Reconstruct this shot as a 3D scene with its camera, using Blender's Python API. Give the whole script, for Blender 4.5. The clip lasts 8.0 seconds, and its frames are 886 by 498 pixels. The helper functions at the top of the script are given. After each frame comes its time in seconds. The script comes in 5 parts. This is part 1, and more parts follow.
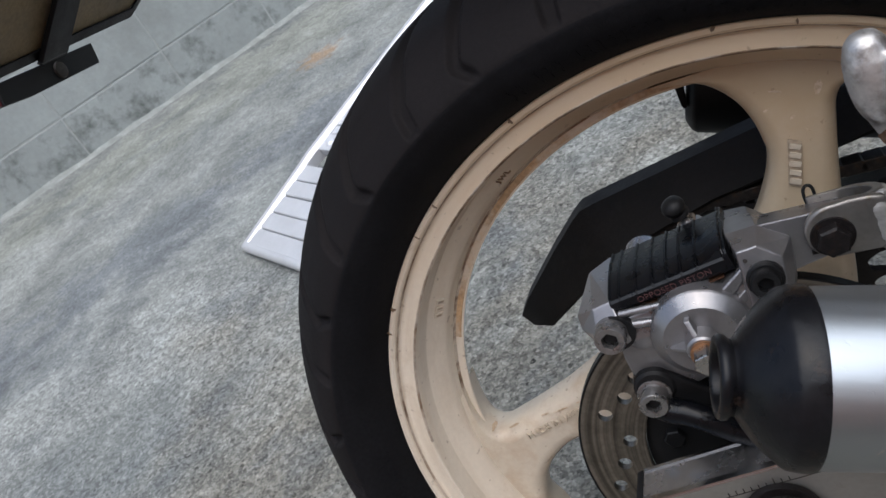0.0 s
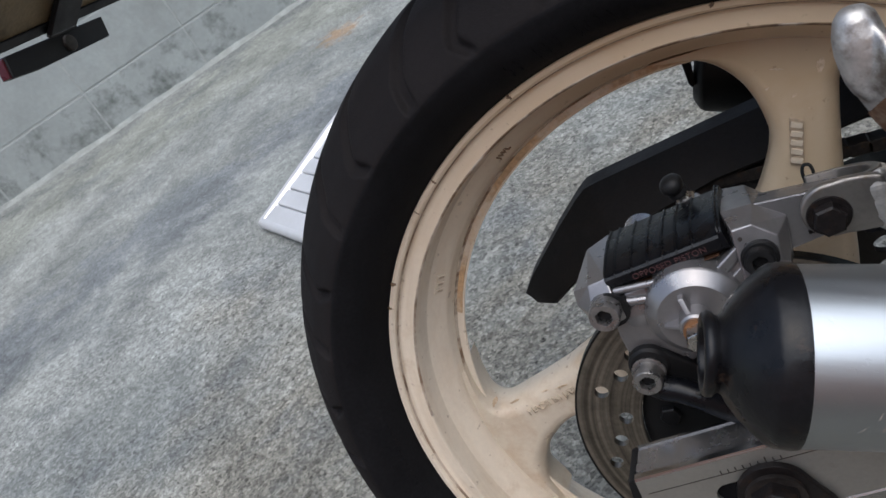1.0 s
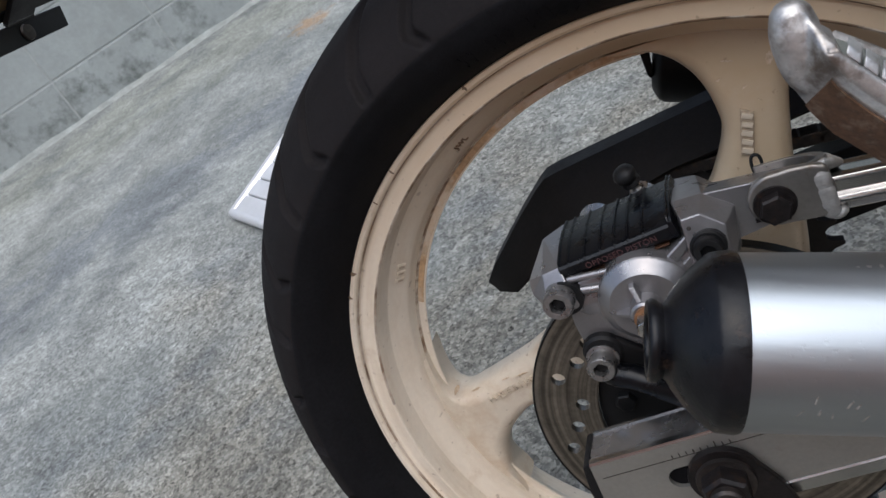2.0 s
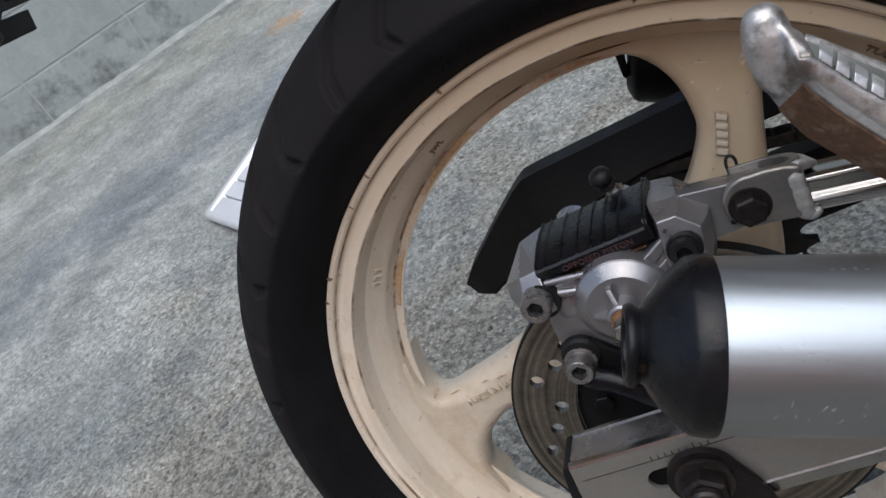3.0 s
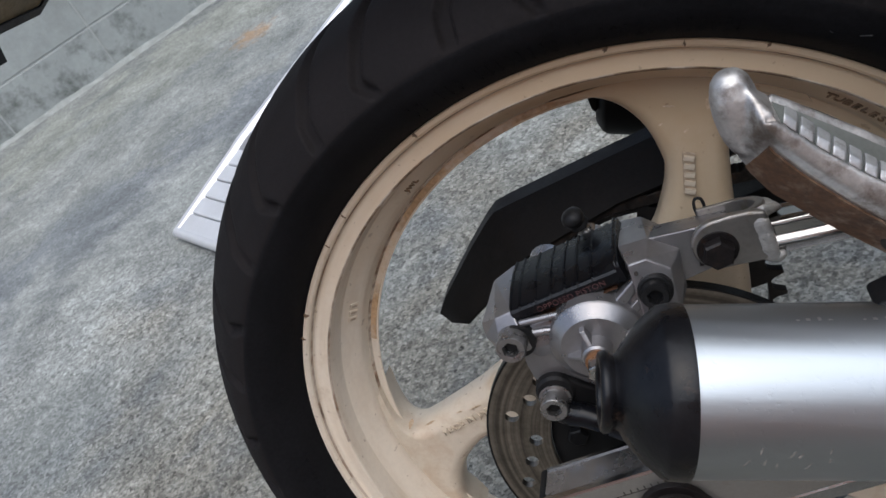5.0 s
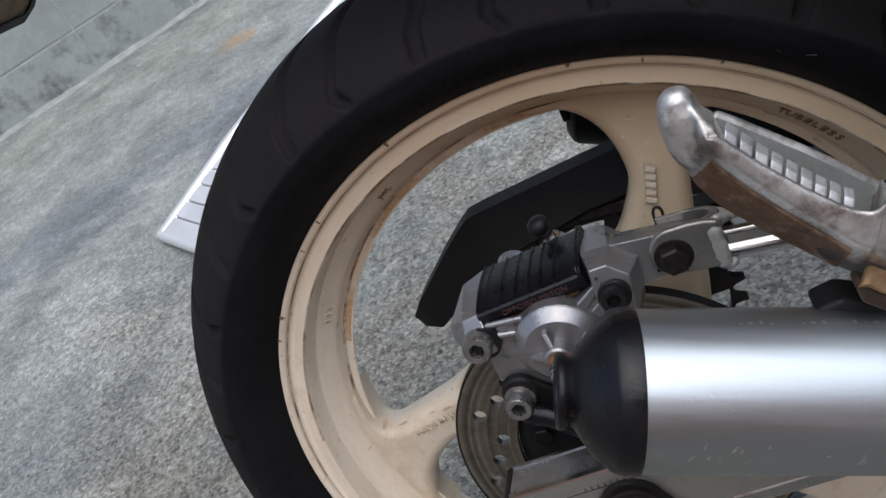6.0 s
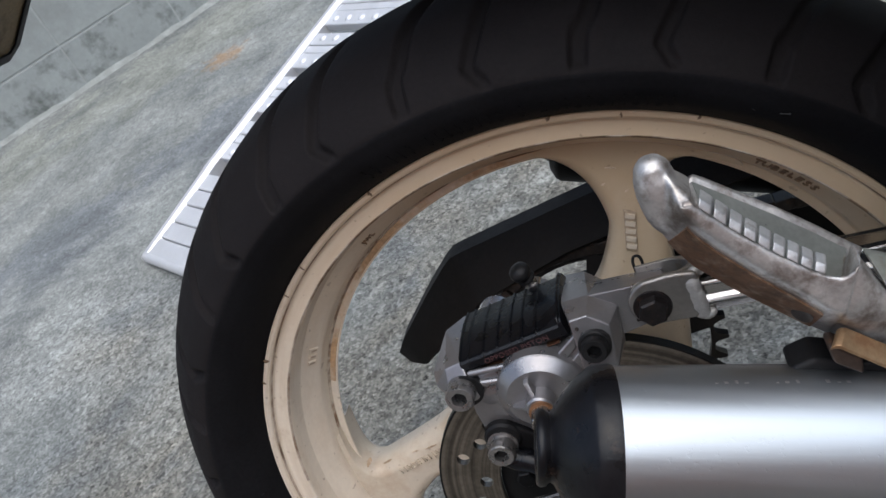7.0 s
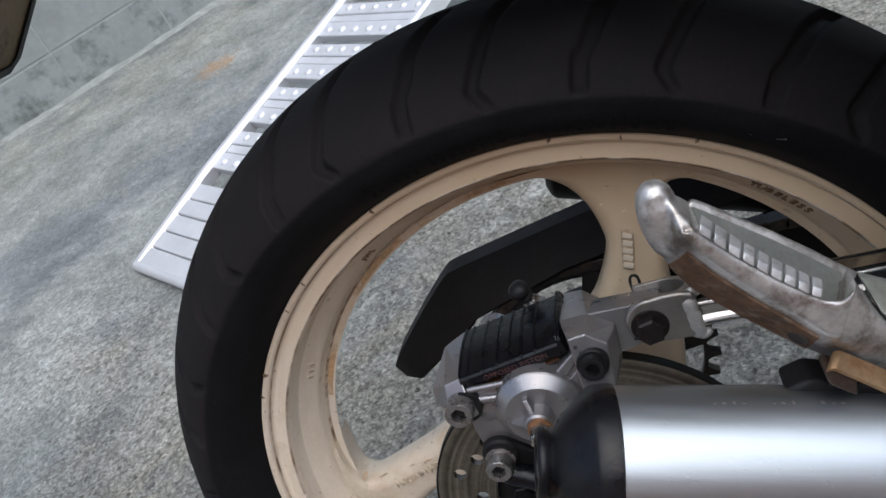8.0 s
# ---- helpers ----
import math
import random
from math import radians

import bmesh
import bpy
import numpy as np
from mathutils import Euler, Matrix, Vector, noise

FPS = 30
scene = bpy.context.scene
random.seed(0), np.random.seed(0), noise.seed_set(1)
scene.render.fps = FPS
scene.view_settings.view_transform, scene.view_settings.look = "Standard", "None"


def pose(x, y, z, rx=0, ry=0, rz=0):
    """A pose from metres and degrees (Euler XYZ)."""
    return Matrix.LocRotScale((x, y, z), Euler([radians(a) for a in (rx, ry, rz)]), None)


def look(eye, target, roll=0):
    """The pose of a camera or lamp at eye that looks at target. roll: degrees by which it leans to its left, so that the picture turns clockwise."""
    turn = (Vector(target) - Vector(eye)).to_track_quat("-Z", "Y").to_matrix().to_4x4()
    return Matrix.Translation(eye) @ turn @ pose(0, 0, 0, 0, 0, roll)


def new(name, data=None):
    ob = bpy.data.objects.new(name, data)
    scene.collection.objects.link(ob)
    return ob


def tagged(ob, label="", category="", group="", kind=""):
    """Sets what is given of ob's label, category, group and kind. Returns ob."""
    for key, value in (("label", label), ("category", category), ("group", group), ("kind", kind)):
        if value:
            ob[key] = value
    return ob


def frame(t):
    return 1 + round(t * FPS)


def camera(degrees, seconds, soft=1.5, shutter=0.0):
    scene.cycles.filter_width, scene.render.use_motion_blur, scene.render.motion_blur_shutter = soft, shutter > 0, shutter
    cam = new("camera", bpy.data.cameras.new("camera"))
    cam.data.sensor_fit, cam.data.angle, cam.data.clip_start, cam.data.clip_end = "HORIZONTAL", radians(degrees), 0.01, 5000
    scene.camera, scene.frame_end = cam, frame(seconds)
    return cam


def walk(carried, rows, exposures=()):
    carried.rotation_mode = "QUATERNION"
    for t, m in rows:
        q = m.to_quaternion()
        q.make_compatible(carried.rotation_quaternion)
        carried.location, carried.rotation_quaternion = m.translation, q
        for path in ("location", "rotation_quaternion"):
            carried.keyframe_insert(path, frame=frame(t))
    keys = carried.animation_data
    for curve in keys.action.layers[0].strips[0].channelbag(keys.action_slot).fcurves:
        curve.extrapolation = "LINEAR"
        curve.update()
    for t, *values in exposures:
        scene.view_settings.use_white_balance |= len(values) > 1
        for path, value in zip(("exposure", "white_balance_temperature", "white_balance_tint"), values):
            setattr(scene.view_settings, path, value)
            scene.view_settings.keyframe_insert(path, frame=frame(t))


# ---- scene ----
from mathutils.geometry import tessellate_polygon

cam = camera(54.4, 8.0, soft=1.5)
cam.data.dof.use_dof = True
cam.data.dof.focus_distance = 0.54
cam.data.dof.aperture_fstop = 36.0
ROWS = [
    (0.0, 0.0521, -0.3697, 0.7265, 56.27, 26.24, 9.74),
    (0.5, 0.0555, -0.3697, 0.7240, 56.39, 26.92, 11.61),
    (1.0, 0.0641, -0.3709, 0.7197, 55.74, 26.41, 11.56),
    (1.5, 0.0719, -0.3737, 0.7174, 55.00, 25.90, 10.87),
    (3.0, 0.0768, -0.3677, 0.7182, 53.45, 25.46, 8.31),
    (3.5, 0.0730, -0.3659, 0.7221, 53.22, 25.19, 7.69),
    (4.0, 0.0758, -0.3599, 0.7206, 53.07, 25.08, 7.03),
    (4.5, 0.0779, -0.3580, 0.7290, 52.99, 24.87, 6.46),
    (6.0, 0.0946, -0.3758, 0.7445, 53.09, 23.62, 5.57),
    (6.5, 0.1050, -0.3666, 0.7476, 53.19, 23.42, 5.14),
    (7.0, 0.1044, -0.3664, 0.7626, 53.44, 23.19, 4.77),
    (7.5, 0.1075, -0.3613, 0.7592, 53.62, 22.88, 4.42),
    (8.0, 0.1008, -0.3691, 0.7729, 53.90, 22.27, 4.39),
]
walk(cam, [(t, pose(x, y, z, rx, ry, rz)) for t, x, y, z, rx, ry, rz in ROWS])

# ---- world, sun, exposure ----
scene.view_settings.exposure = 0.50
world = bpy.data.worlds.new("overcast_sky")
scene.world = world
world.use_nodes = True
wn = world.node_tree
wn.nodes.clear()
sky = wn.nodes.new("ShaderNodeTexSky")
sky.sky_type = "NISHITA"
sky.sun_disc = False
sky.sun_elevation = radians(70)
sky.sun_rotation = radians(145)
sky.air_density = 1.2
sky.dust_density = 2.3
wb = wn.nodes.new("ShaderNodeBackground")
wb.inputs["Strength"].default_value = 0.15
wo = wn.nodes.new("ShaderNodeOutputWorld")
pale = wn.nodes.new("ShaderNodeHueSaturation")
pale.inputs["Saturation"].default_value = 0.92
wn.links.new(sky.outputs[0], pale.inputs["Color"])
wn.links.new(pale.outputs[0], wb.inputs["Color"])
wn.links.new(wb.outputs[0], wo.inputs["Surface"])

sun_data = bpy.data.lights.new("sun", "SUN")
sun_data.energy = 2.0
sun_data.angle = radians(84)
sun_data.color = (0.945, 0.985, 1.03)
sun_ob = new("sun", sun_data)
sun_ob.matrix_world = look((1.0, -1.45, 5.0), (0, 0, 0))


# ---- materials ----
BIKE = pose(0, 0, 0.3158, -9.578, 0, 0)
MA = Vector((1, 0.1045, -0.3568)).normalized()  # along the silencer, in the motorcycle's space


def mat(name, base, rough=0.5, metal=0.0, var=0.12, scale=40.0, fine=400.0, bump=0.0, bscale=600.0,
        stain=None, stain_scale=8.0, stain_cut=(0.55, 0.75), coat=0.0, rough_var=0.1, spec=0.5, each=0.0, place=False):
    """A paint, metal, rubber or stone: grain at two scales, patchy stains, relief."""
    m = bpy.data.materials.new(name)
    m.use_nodes = True
    t = m.node_tree
    p = t.nodes["Principled BSDF"]
    co = t.nodes.new("ShaderNodeTexCoord")
    spot = t.nodes.new("ShaderNodeNewGeometry")

    def noise_tex(s, detail=4.0, rough_n=0.6):
        n = t.nodes.new("ShaderNodeTexNoise")
        n.inputs["Scale"].default_value = s
        n.inputs["Detail"].default_value = detail
        n.inputs["Roughness"].default_value = rough_n
        t.links.new(spot.outputs["Position"] if place else co.outputs["Object"], n.inputs["Vector"])
        return n

    def mixer(kind, fac, a, b):
        x = t.nodes.new("ShaderNodeMix")
        x.data_type = "RGBA"
        x.blend_type = kind
        for sock, v in (("Factor", fac), ("A", a), ("B", b)):
            i = [q for q in x.inputs if q.name == sock and (q.type == ("VALUE" if sock == "Factor" else "RGBA"))][0]
            if isinstance(v, (int, float)):
                i.default_value = v
            elif isinstance(v, tuple):
                i.default_value = (*v, 1)
            else:
                t.links.new(v, i)
        return [q for q in x.outputs if q.type == "RGBA"][0]

    def ramp(src, lo, hi, a, b):
        r = t.nodes.new("ShaderNodeMapRange")
        r.inputs["From Min"].default_value = lo
        r.inputs["From Max"].default_value = hi
        r.inputs["To Min"].default_value = a
        r.inputs["To Max"].default_value = b
        t.links.new(src, r.inputs["Value"])
        return r.outputs["Result"]

    big, small = noise_tex(scale), noise_tex(fine, 2.0)
    v1 = ramp(big.outputs["Fac"], 0.3, 0.7, 1 - var, 1 + var)
    v2 = ramp(small.outputs["Fac"], 0.3, 0.7, 1 - var * 0.6, 1 + var * 0.6)
    mul = t.nodes.new("ShaderNodeMath")
    mul.operation = "MULTIPLY"
    t.links.new(v1, mul.inputs[0])
    t.links.new(v2, mul.inputs[1])
    fac = mul.outputs[0]
    if each:
        oi = t.nodes.new("ShaderNodeObjectInfo")
        mu = t.nodes.new("ShaderNodeMath")
        mu.operation = "MULTIPLY"
        t.links.new(fac, mu.inputs[0])
        t.links.new(ramp(oi.outputs["Random"], 0, 1, 1 - each, 1 + each), mu.inputs[1])
        fac = mu.outputs[0]
    grey = t.nodes.new("ShaderNodeCombineColor")
    for k in range(3):
        t.links.new(fac, grey.inputs[k])
    col = mixer("MULTIPLY", 1.0, base, grey.outputs[0])
    if stain:
        st = noise_tex(stain_scale, 6.0, 0.7)
        col = mixer("MIX", ramp(st.outputs["Fac"], stain_cut[0], stain_cut[1], 0.0, 0.85), col, stain)
    t.links.new(col, p.inputs["Base Color"])
    t.links.new(ramp(big.outputs["Fac"], 0.3, 0.7, max(0.02, rough - rough_var), min(1, rough + rough_var)), p.inputs["Roughness"])
    p.inputs["Metallic"].default_value = metal
    p.inputs["Specular IOR Level"].default_value = spec
    p.inputs["Coat Weight"].default_value = coat
    p.inputs["Coat Roughness"].default_value = 0.15
    if bump:
        bn = noise_tex(bscale, 3.0)
        b = t.nodes.new("ShaderNodeBump")
        b.inputs["Strength"].default_value = 0.6
        b.inputs["Distance"].default_value = bump
        t.links.new(bn.outputs["Fac"], b.inputs["Height"])
        t.links.new(b.outputs["Normal"], p.inputs["Normal"])
    return m


RUBBER = mat("tyre_rubber", (0.0098, 0.0097, 0.0108), 0.62, var=0.25, scale=25, bump=0.0004, bscale=900, stain=(0.008, 0.0072, 0.0072), stain_scale=14, spec=0.05)
TREAD = mat("dusty_tread", (0.0126, 0.0110, 0.0112), 0.72, var=0.2, scale=18, bump=0.0004, bscale=900, stain=(0.0175, 0.0148, 0.0144), stain_scale=9, spec=0.08)
CREAM = mat("aged_cream_paint", (0.74, 0.65, 0.53), 0.36, var=0.05, scale=12, fine=250, stain=(0.45, 0.31, 0.19), stain_scale=26, stain_cut=(0.6, 0.86), coat=0.15, bump=0.00012, bscale=500)


def ring_dirt(m, colour, amount):
    """Brown dirt dragged round the wheel in thin uneven streaks."""
    t = m.node_tree
    p = t.nodes["Principled BSDF"]
    co = t.nodes.new("ShaderNodeTexCoord")
    flat = t.nodes.new("ShaderNodeVectorMath")
    flat.operation = "MULTIPLY"
    flat.inputs[1].default_value = (1, 0, 1)
    ln = t.nodes.new("ShaderNodeVectorMath")
    ln.operation = "LENGTH"
    unit = t.nodes.new("ShaderNodeVectorMath")
    unit.operation = "NORMALIZE"
    sc = t.nodes.new("ShaderNodeVectorMath")
    sc.operation = "MULTIPLY_ADD"
    sc.inputs[1].default_value = (2.6, 0, 2.6)
    sep = t.nodes.new("ShaderNodeSeparateXYZ")
    comb = t.nodes.new("ShaderNodeCombineXYZ")
    add = t.nodes.new("ShaderNodeMath")
    add.operation = "ADD"
    k1 = t.nodes.new("ShaderNodeMath")
    k1.operation = "MULTIPLY"
    k1.inputs[1].default_value = 110.0
    k2 = t.nodes.new("ShaderNodeMath")
    k2.operation = "MULTIPLY"
    k2.inputs[1].default_value = 150.0
    L = t.links.new
    L(co.outputs["Object"], flat.inputs[0])
    L(co.outputs["Object"], sep.inputs[0])
    L(flat.outputs[0], ln.inputs[0])
    L(flat.outputs[0], unit.inputs[0])
    L(ln.outputs["Value"], k1.inputs[0])
    L(sep.outputs["Y"], k2.inputs[0])
    L(k1.outputs[0], add.inputs[0])
    L(k2.outputs[0], add.inputs[1])
    L(add.outputs[0], comb.inputs["Y"])
    L(unit.outputs[0], sc.inputs[0])
    L(comb.outputs[0], sc.inputs[2])
    n = t.nodes.new("ShaderNodeTexNoise")
    n.inputs["Scale"].default_value = 1.0
    n.inputs["Detail"].default_value = 5.0
    n.inputs["Roughness"].default_value = 0.65
    L(sc.outputs[0], n.inputs["Vector"])
    r = t.nodes.new("ShaderNodeMapRange")
    r.inputs["From Min"].default_value, r.inputs["From Max"].default_value = 0.47, 0.72
    r.inputs["To Max"].default_value = amount
    L(n.outputs["Fac"], r.inputs["Value"])
    mx = t.nodes.new("ShaderNodeMix")
    mx.data_type = "RGBA"
    mx.inputs[7].default_value = (*colour, 1)
    L(p.inputs["Base Color"].links[0].from_socket, mx.inputs[6])
    L(r.outputs["Result"], mx.inputs[0])
    L(mx.outputs[2], p.inputs["Base Color"])
    return m


# the rim's cream made darker for the spokes, their shade put into the colour
SPOKECREAM = mat("aged_cream_spoke_shade", (0.62, 0.54, 0.43), 0.36, var=0.05, scale=12, fine=250, stain=(0.46, 0.32, 0.2), stain_scale=38, stain_cut=(0.5, 0.8), coat=0.15, bump=0.00012, bscale=500)
ring_dirt(CREAM, (0.50, 0.36, 0.22), 0.38)


def upper_shade_film(m, colour, amount):
    """A patchy tan film, stronger uppermost: warm shade painted in, with road dirt."""
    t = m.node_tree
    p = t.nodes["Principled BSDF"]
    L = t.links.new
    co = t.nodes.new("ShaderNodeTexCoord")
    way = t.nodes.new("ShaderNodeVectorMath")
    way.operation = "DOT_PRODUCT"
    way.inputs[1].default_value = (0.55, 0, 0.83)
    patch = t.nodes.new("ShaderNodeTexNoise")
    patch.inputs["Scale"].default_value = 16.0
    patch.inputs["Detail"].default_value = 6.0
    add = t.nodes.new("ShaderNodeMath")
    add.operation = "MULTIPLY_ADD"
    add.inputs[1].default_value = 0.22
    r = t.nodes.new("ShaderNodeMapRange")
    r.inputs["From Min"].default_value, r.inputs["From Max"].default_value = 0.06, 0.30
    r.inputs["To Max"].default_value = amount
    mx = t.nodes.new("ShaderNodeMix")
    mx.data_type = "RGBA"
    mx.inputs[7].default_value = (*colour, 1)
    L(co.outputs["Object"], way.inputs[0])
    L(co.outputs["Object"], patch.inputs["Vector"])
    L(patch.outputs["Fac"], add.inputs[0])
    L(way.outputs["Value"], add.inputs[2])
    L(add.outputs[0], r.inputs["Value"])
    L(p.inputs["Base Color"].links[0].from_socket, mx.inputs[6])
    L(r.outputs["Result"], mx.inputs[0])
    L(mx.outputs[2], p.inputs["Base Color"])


def specks(m, colour, scale=190.0, cut=0.68):
    """Small dark specks and pinholes scattered over paint."""
    t = m.node_tree
    p = t.nodes["Principled BSDF"]
    co = t.nodes.new("ShaderNodeTexCoord")
    n = t.nodes.new("ShaderNodeTexNoise")
    n.inputs["Scale"].default_value = scale
    n.inputs["Detail"].default_value = 2.0
    r = t.nodes.new("ShaderNodeMapRange")
    r.inputs["From Min"].default_value, r.inputs["From Max"].default_value = cut, cut + 0.06
    r.inputs["To Max"].default_value = 0.5
    mx = t.nodes.new("ShaderNodeMix")
    mx.data_type = "RGBA"
    mx.inputs[7].default_value = (*colour, 1)
    t.links.new(co.outputs["Object"], n.inputs["Vector"])
    t.links.new(n.outputs["Fac"], r.inputs["Value"])
    t.links.new(r.outputs["Result"], mx.inputs[0])
    t.links.new(p.inputs["Base Color"].links[0].from_socket, mx.inputs[6])
    t.links.new(mx.outputs[2], p.inputs["Base Color"])


# tan over the wheel's top: shade and warm bounce painted on, plus dirt
upper_shade_film(CREAM, (0.57, 0.415, 0.255), 0.85)
upper_shade_film(SPOKECREAM, (0.48, 0.345, 0.205), 0.9)
specks(CREAM, (0.27, 0.18, 0.11))
specks(SPOKECREAM, (0.25, 0.165, 0.10))
GRIME = mat("brown_grime", (0.16, 0.1, 0.06), 0.8, var=0.3, scale=120)
SILVER = mat("cast_silver_paint", (0.255, 0.248, 0.254), 0.32, metal=0.76, var=0.06, scale=60, bump=0.0001, bscale=900)
ALU = mat("oxidised_cast_aluminium", (0.45, 0.435, 0.42), 0.42, metal=0.72, var=0.16, scale=90, fine=500, bump=0.0005, bscale=420, stain=(0.13, 0.10, 0.08), stain_scale=75, stain_cut=(0.46, 0.66))
POLISHED = mat("polished_aluminium", (0.42, 0.415, 0.41), 0.22, metal=1.0, var=0.06, scale=50, rough_var=0.06, stain=(0.35, 0.3, 0.25), stain_scale=90, stain_cut=(0.68, 0.85))
ZINC = mat("dull_zinc_bolt", (0.28, 0.272, 0.268), 0.3, metal=0.85, var=0.1, scale=200, stain=(0.1, 0.08, 0.06), stain_scale=120, stain_cut=(0.62, 0.8))
STEEL = mat("bolt_steel", (0.5, 0.49, 0.47), 0.3, metal=1.0, var=0.1, scale=200)
DISC = mat("brake_disc_steel", (0.2, 0.178, 0.148), 0.42, metal=0.9, var=0.2, scale=90)

def ring_marks(m, around=260.0):
    """Fine turning marks round the wheel's axis."""
    t = m.node_tree
    p = t.nodes["Principled BSDF"]
    co = t.nodes.new("ShaderNodeTexCoord")
    flat = t.nodes.new("ShaderNodeVectorMath")
    flat.operation = "MULTIPLY"
    flat.inputs[1].default_value = (1, 0, 1)
    ln = t.nodes.new("ShaderNodeVectorMath")
    ln.operation = "LENGTH"
    n = t.nodes.new("ShaderNodeTexNoise")
    n.noise_dimensions = "1D"
    n.inputs["Scale"].default_value = around
    n.inputs["Detail"].default_value = 4.0
    r = t.nodes.new("ShaderNodeMapRange")
    r.inputs["From Min"].default_value, r.inputs["From Max"].default_value = 0.35, 0.65
    r.inputs["To Min"].default_value, r.inputs["To Max"].default_value = 0.55, 1.25
    mx = t.nodes.new("ShaderNodeMix")
    mx.data_type, mx.blend_type = "RGBA", "MULTIPLY"
    mx.inputs[0].default_value = 1.0
    old = p.inputs["Base Color"].links[0].from_socket
    g = t.nodes.new("ShaderNodeCombineColor")
    t.links.new(co.outputs["Object"], flat.inputs[0])
    t.links.new(flat.outputs[0], ln.inputs[0])
    t.links.new(ln.outputs["Value"], n.inputs["W"])
    t.links.new(n.outputs["Fac"], r.inputs["Value"])
    for k in range(3):
        t.links.new(r.outputs["Result"], g.inputs[k])
    t.links.new(old, mx.inputs[6])
    t.links.new(g.outputs[0], mx.inputs[7])
    t.links.new(mx.outputs[2], p.inputs["Base Color"])
    return m


ring_marks(DISC)
DARKSTEEL = mat("dark_oily_steel", (0.05, 0.042, 0.038), 0.45, metal=0.6, var=0.3, scale=120, stain=(0.1, 0.05, 0.025), stain_scale=90)
BLACK = mat("black_plastic", (0.0085, 0.0085, 0.009), 0.5, var=0.2, scale=60, bump=0.0002, bscale=1200, spec=0.22)
COVER = mat("black_rubber_cover", (0.0032, 0.0036, 0.005), 0.30, var=0.25, scale=80, bump=0.0002, bscale=300, spec=0.26)
CAP = mat("sooty_end_cap", (0.0055, 0.0055, 0.0065), 0.32, var=0.35, scale=60, stain=(0.06, 0.035, 0.022), stain_scale=40, stain_cut=(0.58, 0.74), bump=0.0005, bscale=120, spec=0.22)
WELD = mat("grey_weld", (0.4, 0.39, 0.37), 0.5, metal=0.4, var=0.1, scale=200, bump=0.0004, bscale=500)
REDPAINT = mat("red_lettering", (0.06, 0.024, 0.024), 0.5)
REDLENS = mat("red_reflector", (0.05, 0.004, 0.008), 0.3)
COPPER = mat("copper_washer", (0.36, 0.19, 0.1), 0.35, metal=0.8)
TAN = mat("tan_plate_back", (0.23, 0.17, 0.095), 0.6, var=0.2, scale=60, stain=(0.09, 0.065, 0.035), stain_scale=30, stain_cut=(0.5, 0.7))
RAMPALU = mat("ramp_aluminium", (0.62, 0.62, 0.63), 0.42, metal=0.5, var=0.05, scale=30, bump=0.00004, bscale=400)
BLOCK = mat("concrete_block", (0.295, 0.312, 0.298), 0.9, var=0.09, scale=7, fine=60, bump=0.0008, bscale=150, stain=(0.2, 0.205, 0.19), stain_scale=5, stain_cut=(0.5, 0.8), each=0.04, place=True)
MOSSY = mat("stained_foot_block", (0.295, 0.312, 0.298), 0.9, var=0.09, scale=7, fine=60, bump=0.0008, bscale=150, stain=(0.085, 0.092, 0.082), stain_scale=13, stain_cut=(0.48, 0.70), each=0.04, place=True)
FILLET = mat("mortar_fillet_mix", (0.27, 0.28, 0.262), 0.95, var=0.25, scale=25, bump=0.002, bscale=150, stain=(0.22, 0.23, 0.21), stain_scale=18, stain_cut=(0.45, 0.7))
MORTAR = mat("wall_mortar", (0.325, 0.338, 0.32), 0.95, var=0.12, scale=20, bump=0.002, bscale=150)


